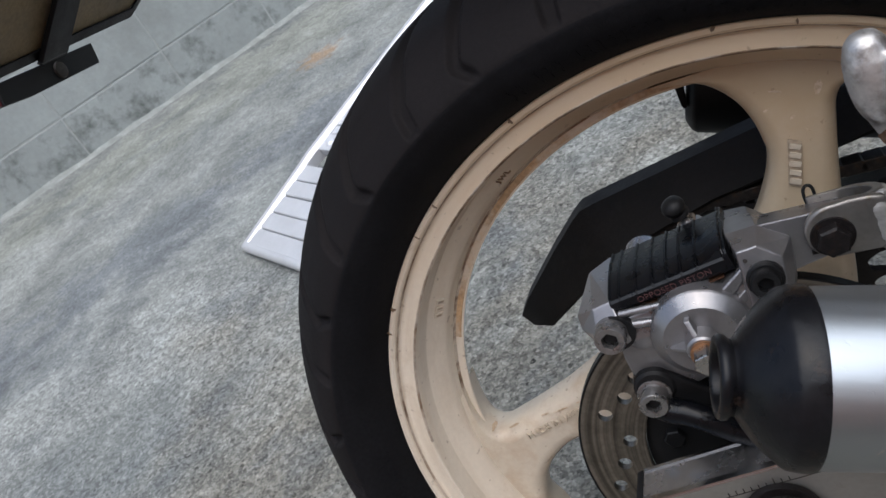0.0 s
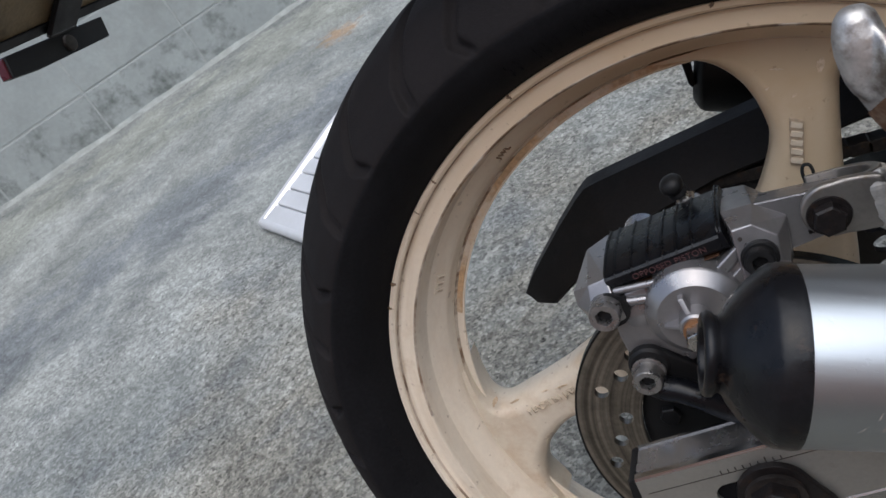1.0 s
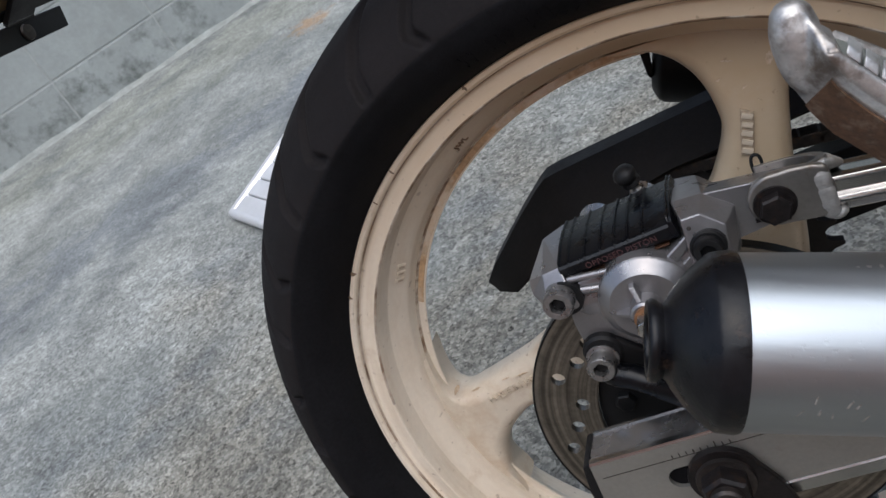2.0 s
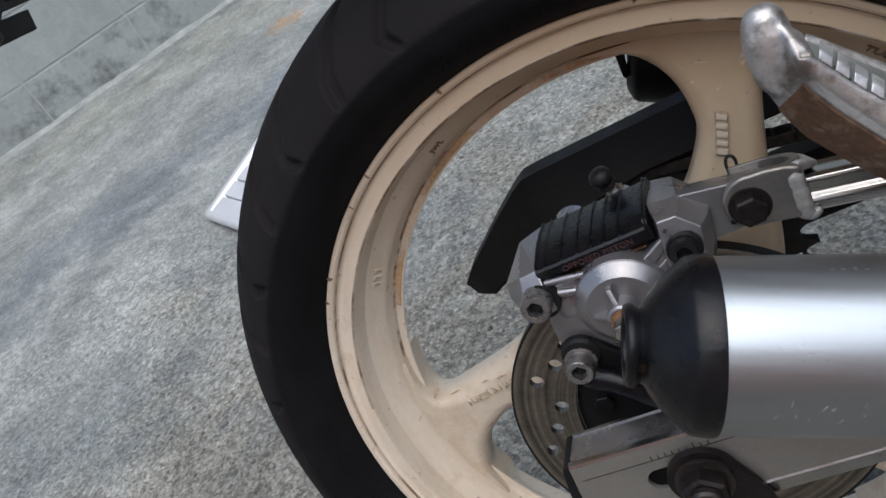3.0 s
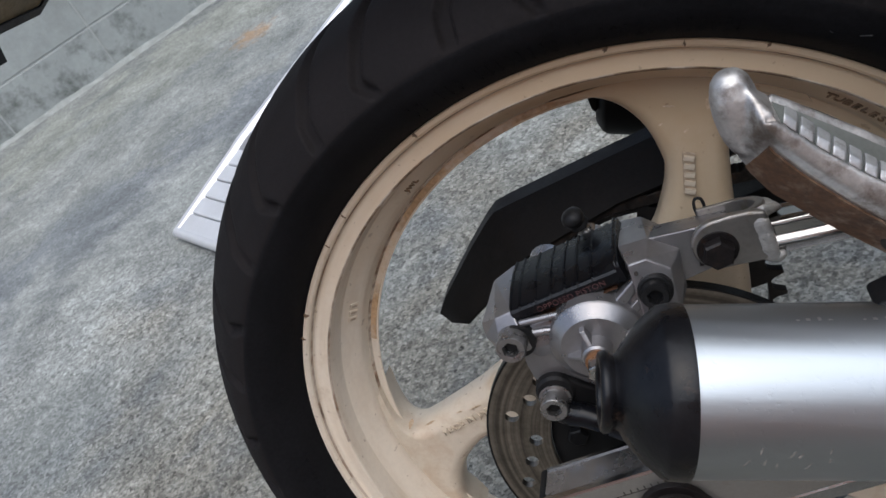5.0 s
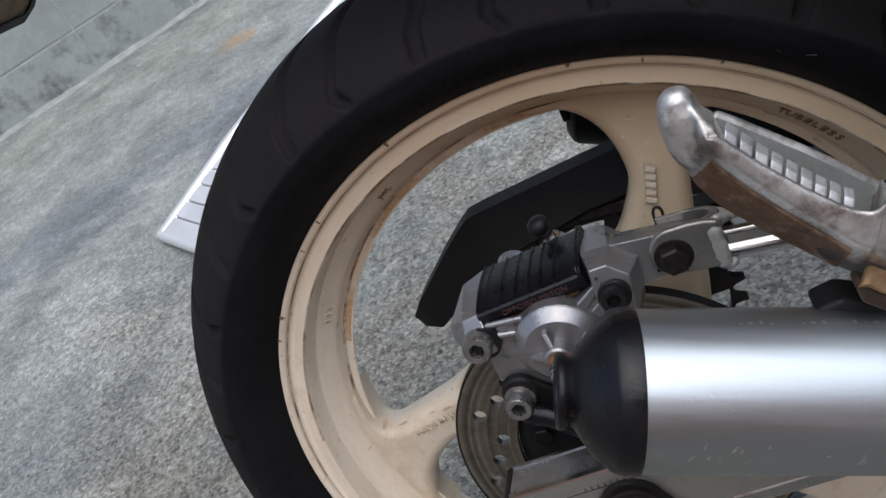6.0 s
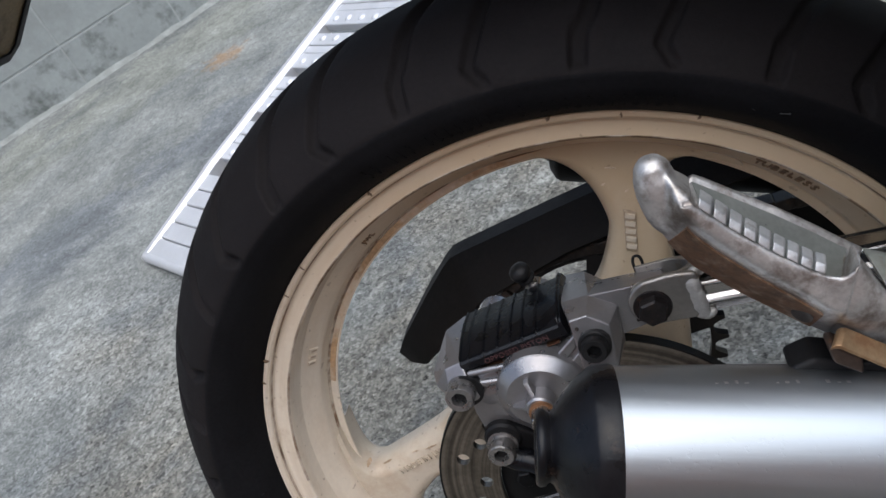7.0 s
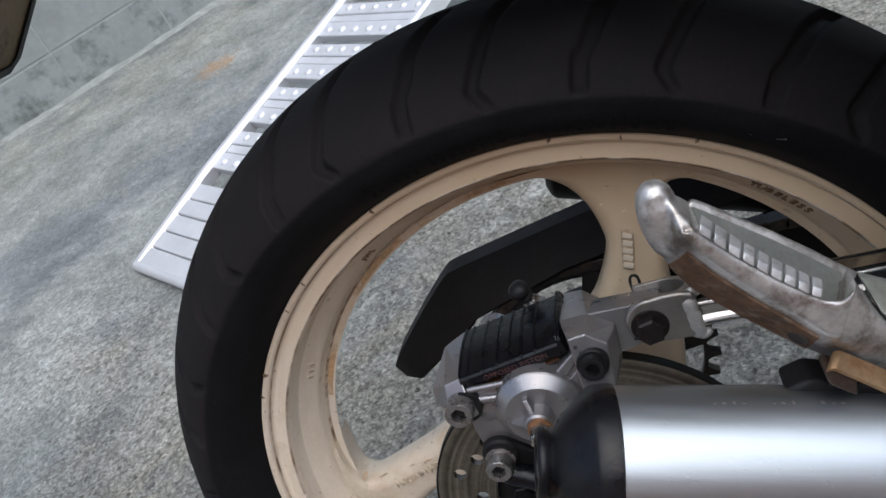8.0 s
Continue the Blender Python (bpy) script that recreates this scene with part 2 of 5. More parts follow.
def muffler_metal():
    """Brushed aluminium sleeve: fine scratches along its length spread the light round it."""
    m = mat("brushed_sleeve", (0.365, 0.392, 0.412), 0.37, metal=1.0, var=0.0, rough_var=0.0)
    t = m.node_tree
    p = t.nodes["Principled BSDF"]
    p.inputs["Anisotropic"].default_value = 0.35
    p.inputs["Anisotropic Rotation"].default_value = 0.25
    lengthwise = t.nodes.new("ShaderNodeCombineXYZ")
    for k, v in enumerate(BIKE.to_3x3() @ MA):
        lengthwise.inputs[k].default_value = v
    t.links.new(lengthwise.outputs[0], p.inputs["Tangent"])
    co = t.nodes.new("ShaderNodeTexCoord")
    turn = t.nodes.new("ShaderNodeVectorRotate")
    turn.rotation_type = "AXIS_ANGLE"
    turn.inputs["Axis"].default_value = (0, 1, 0)
    turn.inputs["Angle"].default_value = -math.atan2(0.3568, 1.0)
    mp = t.nodes.new("ShaderNodeMapping")
    mp.inputs["Scale"].default_value = (7, 260, 260)
    n = t.nodes.new("ShaderNodeTexNoise")
    n.inputs["Scale"].default_value = 1.0
    n.inputs["Detail"].default_value = 3.0
    b = t.nodes.new("ShaderNodeBump")
    b.inputs["Strength"].default_value = 0.22
    b.inputs["Distance"].default_value = 0.0003
    t.links.new(co.outputs["Object"], turn.inputs["Vector"])
    t.links.new(turn.outputs[0], mp.inputs["Vector"])
    t.links.new(mp.outputs[0], n.inputs["Vector"])
    t.links.new(n.outputs["Fac"], b.inputs["Height"])
    broad = t.nodes.new("ShaderNodeTexNoise")
    broad.inputs["Scale"].default_value = 0.16
    broad.inputs["Detail"].default_value = 5.0
    t.links.new(mp.outputs[0], broad.inputs["Vector"])
    sheen = t.nodes.new("ShaderNodeMapRange")
    sheen.inputs["From Min"].default_value, sheen.inputs["From Max"].default_value = 0.3, 0.7
    sheen.inputs["To Min"].default_value, sheen.inputs["To Max"].default_value = 0.24, 0.46
    t.links.new(broad.outputs["Fac"], sheen.inputs["Value"])
    t.links.new(sheen.outputs["Result"], p.inputs["Roughness"])
    pits = t.nodes.new("ShaderNodeTexNoise")
    pits.inputs["Scale"].default_value = 330.0
    pits.inputs["Detail"].default_value = 3.0
    t.links.new(co.outputs["Object"], pits.inputs["Vector"])
    deep = t.nodes.new("ShaderNodeMapRange")
    deep.inputs["From Min"].default_value, deep.inputs["From Max"].default_value = 0.62, 0.74
    t.links.new(pits.outputs["Fac"], deep.inputs["Value"])
    dent = t.nodes.new("ShaderNodeBump")
    dent.invert = True
    dent.inputs["Strength"].default_value = 0.12
    dent.inputs["Distance"].default_value = 0.0004
    t.links.new(deep.outputs["Result"], dent.inputs["Height"])
    t.links.new(b.outputs["Normal"], dent.inputs["Normal"])
    t.links.new(dent.outputs["Normal"], p.inputs["Normal"])
    return m


SLEEVE = muffler_metal()


def ground_material():
    """Old concrete with exposed fine stone, the bike's shade painted in and a pale band of washed-out fines by the
    wall.
    """
    m = bpy.data.materials.new("weathered_concrete")
    m.use_nodes = True
    t = m.node_tree
    p = t.nodes["Principled BSDF"]
    L = t.links.new
    geo = t.nodes.new("ShaderNodeNewGeometry")

    def tex(kind, s, detail=5.0, rough_n=0.6):
        n = t.nodes.new(kind)
        n.inputs["Scale"].default_value = s
        if kind == "ShaderNodeTexNoise":
            n.inputs["Detail"].default_value = detail
            n.inputs["Roughness"].default_value = rough_n
        L(geo.outputs["Position"], n.inputs["Vector"])
        return n

    def rng(src, lo, hi, a, b):
        r = t.nodes.new("ShaderNodeMapRange")
        for k, v in (("From Min", lo), ("From Max", hi), ("To Min", a), ("To Max", b)):
            r.inputs[k].default_value = v
        L(src, r.inputs["Value"])
        return r.outputs["Result"]

    def mth(op, a, b):
        x = t.nodes.new("ShaderNodeMath")
        x.operation = op
        for i, v in enumerate((a, b)):
            if isinstance(v, (int, float)):
                x.inputs[i].default_value = v
            else:
                L(v, x.inputs[i])
        return x.outputs[0]

    def mix(fac, a, b):
        x = t.nodes.new("ShaderNodeMix")
        x.data_type = "RGBA"
        L(fac, x.inputs[0])
        for i, v in ((6, a), (7, b)):
            if isinstance(v, tuple):
                x.inputs[i].default_value = (*v, 1)
            else:
                L(v, x.inputs[i])
        return x.outputs[2]

    grain = tex("ShaderNodeTexVoronoi", 300)
    grain2 = tex("ShaderNodeTexVoronoi", 150)
    fine = tex("ShaderNodeTexNoise", 90, 1, 0.5)
    blotch = tex("ShaderNodeTexNoise", 6, 4, 0.6)
    patch = tex("ShaderNodeTexNoise", 2.3, 4, 0.55)
    streak = tex("ShaderNodeTexNoise", 30, 4, 0.6)
    sep = t.nodes.new("ShaderNodeSeparateColor")
    L(grain.outputs["Color"], sep.inputs[0])
    sep2 = t.nodes.new("ShaderNodeSeparateColor")
    L(grain2.outputs["Color"], sep2.inputs[0])
    stone = mth("MULTIPLY", mth("MULTIPLY", rng(sep.outputs[0], 0, 1, 0.78, 1.18), rng(sep.outputs[2], 0.86, 0.9, 1.0, 1.14)), rng(sep2.outputs[1], 0.0, 1, 0.8, 1.2))
    pit = rng(sep2.outputs[0], 0.0, 0.12, 0.8, 1.0)
    base = mix(rng(patch.outputs["Fac"], 0.4, 0.6, 0, 1), (0.176, 0.184, 0.172), (0.226, 0.232, 0.216))
    # distance from the foot of the wall
    dot = t.nodes.new("ShaderNodeVectorMath")
    dot.operation = "DOT_PRODUCT"
    dot.inputs[1].default_value = (0.7153, -0.6988, 0)
    L(geo.outputs["Position"], dot.inputs[0])
    away = mth("ADD", dot.outputs["Value"], 2.971)
    wob = mth("ADD", away, rng(blotch.outputs["Fac"], 0.3, 0.7, -0.16, 0.16))
    band = mth("MULTIPLY", rng(wob, 0.14, 0.24, 0, 1), rng(wob, 0.48, 0.68, 1, 0))
    base = mix(mth("MULTIPLY", band, 0.9), base, (0.215, 0.222, 0.194))
    damp = mth("MULTIPLY", rng(wob, 1.02, 1.14, 0, 1), rng(wob, 1.24, 1.42, 1, 0))
    base = mix(mth("MULTIPLY", damp, 0.6), base, (0.105, 0.115, 0.128))
    # darker and browner far from the wall: the bike's shade put into the colour
    out = mth("ADD", away, rng(patch.outputs["Fac"], 0.3, 0.7, -0.35, 0.35))
    base = mix(rng(out, 1.85, 2.2, 0, 0.9), base, (0.16, 0.15, 0.124))
    worn = rng(out, 1.4, 2.2, 0.85, 1.85)
    grit = mth("ADD", mth("MULTIPLY", mth("SUBTRACT", mth("MULTIPLY", stone, pit), 0.97), worn), 1.0)
    tone = mth("MULTIPLY", grit, rng(fine.outputs["Fac"], 0.3, 0.7, 0.95, 1.05))
    tone = mth("MULTIPLY", tone, rng(streak.outputs["Fac"], 0.3, 0.68, 0.86, 1.10))
    tone = mth("MULTIPLY", tone, rng(blotch.outputs["Fac"], 0.34, 0.64, 0.78, 1.16))
    along = t.nodes.new("ShaderNodeVectorRotate")
    along.rotation_type = "Z_AXIS"
    along.inputs["Angle"].default_value = -math.atan2(0.7153, 0.6988)
    L(geo.outputs["Position"], along.inputs["Vector"])
    pull = t.nodes.new("ShaderNodeMapping")
    pull.inputs["Scale"].default_value = (3.2, 4.6, 1.0)
    L(along.outputs[0], pull.inputs["Vector"])
    wash = t.nodes.new("ShaderNodeTexNoise")
    wash.inputs["Scale"].default_value = 1.0
    wash.inputs["Detail"].default_value = 5.0
    wash.inputs["Roughness"].default_value = 0.68
    L(pull.outputs[0], wash.inputs["Vector"])
    base = mix(rng(wash.outputs["Fac"], 0.49, 0.36, 0.0, 0.6), base, (0.115, 0.124, 0.126))
    base = mix(rng(wash.outputs["Fac"], 0.53, 0.68, 0.0, 0.6), base, (0.265, 0.272, 0.250))
    # a rust mark
    vm = t.nodes.new("ShaderNodeVectorMath")
    vm.operation = "DISTANCE"
    vm.inputs[1].default_value = (-1.155, 2.04, 0)
    L(geo.outputs["Position"], vm.inputs[0])
    spot = rng(mth("ADD", vm.outputs["Value"], rng(streak.outputs["Fac"], 0.3, 0.7, -0.05, 0.05)), 0.02, 0.09, 0.5, 0)
    base = mix(spot, base, (0.3, 0.16, 0.06))
    grey = t.nodes.new("ShaderNodeCombineColor")
    for k in range(3):
        L(tone, grey.inputs[k])
    x = t.nodes.new("ShaderNodeMix")
    x.data_type, x.blend_type = "RGBA", "MULTIPLY"
    x.inputs[0].default_value = 1.0
    L(base, x.inputs[6])
    L(grey.outputs[0], x.inputs[7])
    L(x.outputs[2], p.inputs["Base Color"])
    p.inputs["Roughness"].default_value = 1.0
    p.inputs["Specular IOR Level"].default_value = 0.3
    b = t.nodes.new("ShaderNodeBump")
    b.inputs["Strength"].default_value = 0.7
    b.inputs["Distance"].default_value = 0.0004
    hgt = grit
    L(hgt, b.inputs["Height"])
    L(b.outputs["Normal"], p.inputs["Normal"])
    return m


CONCRETE = ground_material()


# ---- mesh helpers ----
def smooth_sharp(ob, angle=35):
    """Smooth shading with hard edges past an angle."""
    me = ob.data
    bm = bmesh.new()
    bm.from_mesh(me)
    for f in bm.faces:
        f.smooth = True
    lim = radians(angle)
    for e in bm.edges:
        e.smooth = not (len(e.link_faces) == 2 and e.calc_face_angle(0) > lim)
    bm.to_mesh(me)
    bm.free()


def part(name, bm, material, parent=None, label="", angle=35, facet=True):
    """Links a bmesh as one mesh object under a thing or a part."""
    bmesh.ops.recalc_face_normals(bm, faces=bm.faces)
    me = bpy.data.meshes.new(name)
    bm.to_mesh(me)
    bm.free()
    me.materials.append(material)
    ob = new(name, me)
    if parent is not None:
        ob.parent = parent
    smooth_sharp(ob, angle)
    if facet:
        w = ob.modifiers.new("even_facets", "WEIGHTED_NORMAL")
        w.weight = 100
        w.keep_sharp = True
    if label:
        tagged(ob, label)
    return ob


def soften(bm, width, segs=2, angle=25):
    es = [e for e in bm.edges if len(e.link_faces) == 2 and e.calc_face_angle(0) > radians(angle)]
    bmesh.ops.bevel(bm, geom=es, offset=width, segments=segs, profile=0.5, affect="EDGES", clamp_overlap=True)
    return bm


def hull(points, bevel=0.001, segs=2):
    bm = bmesh.new()
    vs = [bm.verts.new(p) for p in points]
    r = bmesh.ops.convex_hull(bm, input=vs)
    bmesh.ops.delete(bm, geom=[v for v in bm.verts if not v.link_faces], context="VERTS")
    bmesh.ops.dissolve_limit(bm, angle_limit=radians(2), verts=bm.verts, edges=bm.edges)
    if bevel:
        soften(bm, bevel, segs)
    return bm


def box(x0, x1, y0, y1, z0, z1, bevel=0.001, segs=2):
    return hull([(x, y, z) for x in (x0, x1) for y in (y0, y1) for z in (z0, z1)], bevel, segs)


def prism(poly, y0, y1, bevel=0.0, segs=2, holes=()):
    """A plate with the outline poly in x and z, from y0 to y1, with holes through it."""
    bm = bmesh.new()
    edges = []
    for loop in (poly, *holes):
        vs = [bm.verts.new((x, y0, z)) for x, z in loop]
        edges += [bm.edges.new((vs[i], vs[(i + 1) % len(vs)])) for i in range(len(vs))]
    if holes:
        bmesh.ops.triangle_fill(bm, use_beauty=True, use_dissolve=False, edges=edges)
    else:
        bm.faces.new(bm.verts[:])
    r = bmesh.ops.extrude_face_region(bm, geom=bm.faces[:])
    bmesh.ops.translate(bm, vec=(0, y1 - y0, 0), verts=[g for g in r["geom"] if isinstance(g, bmesh.types.BMVert)])
    if bevel:
        bmesh.ops.recalc_face_normals(bm, faces=bm.faces)
        soften(bm, bevel, segs, 40)
    return bm


def circle(cx, cz, r, n=24, squash=1.0, turn=0.0):
    out = []
    for i in range(n):
        a = 2 * math.pi * i / n
        u, v = r * math.cos(a), r * squash * math.sin(a)
        out.append((cx + u * math.cos(turn) - v * math.sin(turn), cz + u * math.sin(turn) + v * math.cos(turn)))
    return out


def turned(profile, origin, axis, segs=48, closed=False):
    """A body of revolution: profile of (along, radius) about the axis through origin."""
    bm = bmesh.new()
    q = Vector(axis).normalized().to_track_quat("Z", "Y")
    rows = []
    for s, r in profile:
        if r < 1e-6:
            rows.append([bm.verts.new(Vector(origin) + q @ Vector((0, 0, s)))])
        else:
            rows.append([bm.verts.new(Vector(origin) + q @ Vector((r * math.cos(2 * math.pi * i / segs), r * math.sin(2 * math.pi * i / segs), s))) for i in range(segs)])
    pairs = list(zip(rows, rows[1:])) + ([(rows[-1], rows[0])] if closed else [])
    for a, b in pairs:
        for i in range(segs):
            j = (i + 1) % segs
            if len(a) == 1 and len(b) == 1:
                continue
            if len(a) == 1:
                bm.faces.new((a[0], b[i], b[j]))
            elif len(b) == 1:
                bm.faces.new((a[i], b[0], a[j]))
            else:
                bm.faces.new((a[i], b[i], b[j], a[j]))
    if not closed:
        for row in (rows[0], rows[-1]):
            if len(row) > 2:
                bm.faces.new(row)
    return bm


def rod(p0, p1, r, segs=20, chamfer=0.12):
    p0, p1 = Vector(p0), Vector(p1)
    n = (p1 - p0).length
    c = r * chamfer
    return turned([(0, r - c), (c, r), (n - c, r), (n, r - c)], p0, p1 - p0, segs)


def socket_bolt(p, axis, r, length, parent, name="bolt", label="", material=None):
    """A socket-head cap bolt with a hexagon recess."""
    bm = turned([(0, 0.0), (0, r * 0.96), (length * 0.12, r), (length * 0.88, r), (length, r * 0.9), (length, r * 0.62)], p, axis, 28)
    top = [f for f in bm.faces if len(f.verts) == 28]
    q = Vector(axis).normalized().to_track_quat("Z", "Y")
    bmesh.ops.delete(bm, geom=[f for f in top if (f.calc_center_median() - Vector(p)).length > length * 0.5], context="FACES_ONLY")
    ring = [e for e in bm.edges if e.is_boundary]
    ringv = sorted({v for e in ring for v in e.verts}, key=lambda v: math.atan2(*(q.inverted() @ (v.co - Vector(p)))[:2][::-1]))
    hexv, deep = [], []
    for i in range(28):
        a = -math.pi + 2 * math.pi * i / 28
        k = (a + math.pi / 6) % (math.pi / 3) - math.pi / 6
        rr = r * 0.5 / math.cos(k)
        hexv.append(bm.verts.new(Vector(p) + q @ Vector((rr * math.cos(a), rr * math.sin(a), length * 0.98))))
        deep.append(bm.verts.new(Vector(p) + q @ Vector((rr * math.cos(a), rr * math.sin(a), length * 0.35))))
    for i in range(28):
        j = (i + 1) % 28
        bm.faces.new((ringv[i], ringv[j], hexv[j], hexv[i]))
        bm.faces.new((hexv[i], hexv[j], deep[j], deep[i]))
    bm.faces.new(deep)
    bolt = part(name, bm, material or STEEL, parent, label)
    part("socket", hexagon(Vector(p) + Vector(axis).normalized() * length * 0.45, axis, r * 0.56, length * 0.1), BLACK, bolt)
    return bolt


def hexagon(p, axis, r, length, turn=0.0):
    """A hexagon nut or bolt head with chamfered corners."""
    bm = bmesh.new()
    q = Vector(axis).normalized().to_track_quat("Z", "Y")
    rows = []
    for s, rr in ((0, r), (length * 0.85, r), (length, r * 0.86)):
        rows.append([bm.verts.new(Vector(p) + q @ Vector((rr * math.cos(turn + k * math.pi / 3), rr * math.sin(turn + k * math.pi / 3), s))) for k in range(6)])
    for a, b in zip(rows, rows[1:]):
        for i in range(6):
            bm.faces.new((a[i], a[(i + 1) % 6], b[(i + 1) % 6], b[i]))
    bm.faces.new(rows[0])
    bm.faces.new(rows[-1])
    return bm


def sweep(points, r, segs=10, caps=True):
    """A round tube through points (smoothed)."""
    pts = [Vector(p) for p in points]
    fine = []
    for i in range(len(pts) - 1):
        a, b, c, d = pts[max(i - 1, 0)], pts[i], pts[i + 1], pts[min(i + 2, len(pts) - 1)]
        for k in range(6):
            t = k / 6
            fine.append(0.5 * ((2 * b) + (c - a) * t + (2 * a - 5 * b + 4 * c - d) * t * t + (3 * b - a - 3 * c + d) * t ** 3))
    fine.append(pts[-1])
    bm = bmesh.new()
    rows = []
    ref = Vector((0.3, 0.2, 1)).normalized()
    for i, p in enumerate(fine):
        tan = (fine[min(i + 1, len(fine) - 1)] - fine[max(i - 1, 0)]).normalized()
        u = tan.cross(ref).normalized()
        v = tan.cross(u)
        rows.append([bm.verts.new(p + r * (math.cos(2 * math.pi * k / segs) * u + math.sin(2 * math.pi * k / segs) * v)) for k in range(segs)])
    for a, b in zip(rows, rows[1:]):
        for k in range(segs):
            bm.faces.new((a[k], a[(k + 1) % segs], b[(k + 1) % segs], b[k]))
    if caps:
        bm.faces.new(rows[0])
        bm.faces.new(rows[-1])
    return bm


def loft(sections, bevel=0.0, segs=2):
    bm = bmesh.new()
    rows = [[bm.verts.new(p) for p in s] for s in sections]
    n = len(rows[0])
    for a, b in zip(rows, rows[1:]):
        for k in range(n):
            bm.faces.new((a[k], a[(k + 1) % n], b[(k + 1) % n], b[k]))
    bm.faces.new(rows[0])
    bm.faces.new(rows[-1])
    if bevel:
        bmesh.ops.recalc_face_normals(bm, faces=bm.faces)
        soften(bm, bevel, segs)
    return bm


def lettering(name, words, size, depth, m, material, parent, label="", spacing=1.0):
    """Raised words in the built-in font, at the pose m in the parent's space."""
    cu = bpy.data.curves.new(name, "FONT")
    cu.body = words
    cu.size = size
    cu.extrude = depth
    cu.space_character = spacing
    cu.align_x, cu.align_y = "CENTER", "CENTER"
    tmp = new(name, cu)
    me = bpy.data.meshes.new_from_object(tmp.evaluated_get(bpy.context.evaluated_depsgraph_get()))
    bpy.data.objects.remove(tmp)
    bpy.data.curves.remove(cu)
    me.name = name
    me.materials.clear()
    me.materials.append(material)
    ob = new(name, me)
    ob.parent = parent
    ob.matrix_basis = m
    if label:
        tagged(ob, label)
    return ob


def axes(origin, right, up):
    """A pose from an origin and the directions of the local x and y."""
    x = Vector(right).normalized()
    z = x.cross(Vector(up)).normalized()
    y = z.cross(x)
    m = Matrix((x, y, z)).transposed().to_4x4()
    m.translation = origin
    return m


# ---- setting: ground and block wall ----
WALL_DIR = Vector((0.6988, 0.7153, 0))
WALL_FOOT = Vector((-1.825, 2.300, 0))
WALL_YAW = math.degrees(math.atan2(WALL_DIR.y, WALL_DIR.x))

bm = bmesh.new()
G = 40
gv = [[bm.verts.new(((i - G / 2) ** 3 * 0.005, (j - G / 2) ** 3 * 0.005, 0.006)) for j in range(G + 1)] for i in range(G + 1)]
for i in range(G):
    for j in range(G):
        bm.faces.new((gv[i][j], gv[i + 1][j], gv[i + 1][j + 1], gv[i][j + 1]))
tagged(part("ground", bm, CONCRETE), "weathered grey concrete paving with fine exposed stone", "ground", kind="structure")

# ---- the motorcycle, leaning on its stand ----
bike = tagged(new("motorcycle"), "parked motorcycle seen at its cream rear wheel and silencer", "motorcycle")
bike.matrix_world = BIKE

MID = 0.0445
# right half of the tyre's section: radius, side
HALF = [(0.2255, 0.008), (0.2325, 0.0005), (0.2370, -0.0080), (0.2430, -0.0165), (0.2500, -0.0225), (0.2555, -0.0255), (0.2592, -0.0264), (0.2604, -0.0276), (0.2650, -0.0264),
        (0.2705, -0.0230), (0.2770, -0.0180), (0.2830, -0.0115), (0.2890, -0.0040), (0.2955, 0.0060), (0.2998, 0.0170), (0.3028, 0.0290), (0.3045, MID)]


def spline(points, n):
    """n points along a smooth line through the given ones, evenly by length."""
    out = []
    for i in range(len(points) - 1):
        a, b, c, d = [Vector(points[min(max(k, 0), len(points) - 1)]) for k in (i - 1, i, i + 1, i + 2)]
        for k in range(8):
            t = k / 8
            out.append(0.5 * ((2 * b) + (c - a) * t + (2 * a - 5 * b + 4 * c - d) * t * t + (3 * b - a - 3 * c + d) * t ** 3))
    out.append(Vector(points[-1]))
    cum = [0.0]
    for p, q in zip(out, out[1:]):
        cum.append(cum[-1] + (q - p).length)
    res, j = [], 0
    for i in range(n):
        s = cum[-1] * i / (n - 1)
        while j < len(cum) - 2 and cum[j + 1] < s:
            j += 1
        f = (s - cum[j]) / max(cum[j + 1] - cum[j], 1e-9)
        res.append(out[j].lerp(out[j + 1], f))
    return res


def lerp_table(table, x):
    if x <= table[0][0]:
        return table[0][1]
    for (a, va), (b, vb) in zip(table, table[1:]):
        if x <= b:
            return va + (vb - va) * (x - a) / (b - a)
    return table[-1][1]


HOOKED = [(-0.0265, -1.6), (-0.0205, 0.0), (-0.0136, -0.7), (-0.004, -1.6), (0.009, -2.7), (0.025, -4.2), (0.040, -6.0)]
STRAIGHT = [(-0.0265, -0.2), (-0.015, -0.4), (-0.008, -1.4), (0.0036, -2.3), (0.020, -3.8), (0.045, -6.5)]


def groove(angle, side):
    """How deep the tread is cut, 0 to 1, at an angle in degrees and a place across the right half."""
    best = 0.0
    for table, first, lo, hi, half in ((HOOKED, 88.0, -0.0262, 0.040, 0.0048), (STRAIGHT, 96.6, -0.0258, 0.046, 0.0056)):
        if not lo - 0.001 < side < hi:
            continue
        d = (angle - first - lerp_table(table, side) + 10) % 20 - 10
        d = abs(math.radians(d)) * 0.29
        end = min(1.0, (side - lo + 0.001) / 0.0015, (hi - side) / 0.004)
        best = max(best, end * min(1.0, max(0.0, (half - d) / 0.0022)))
    return best


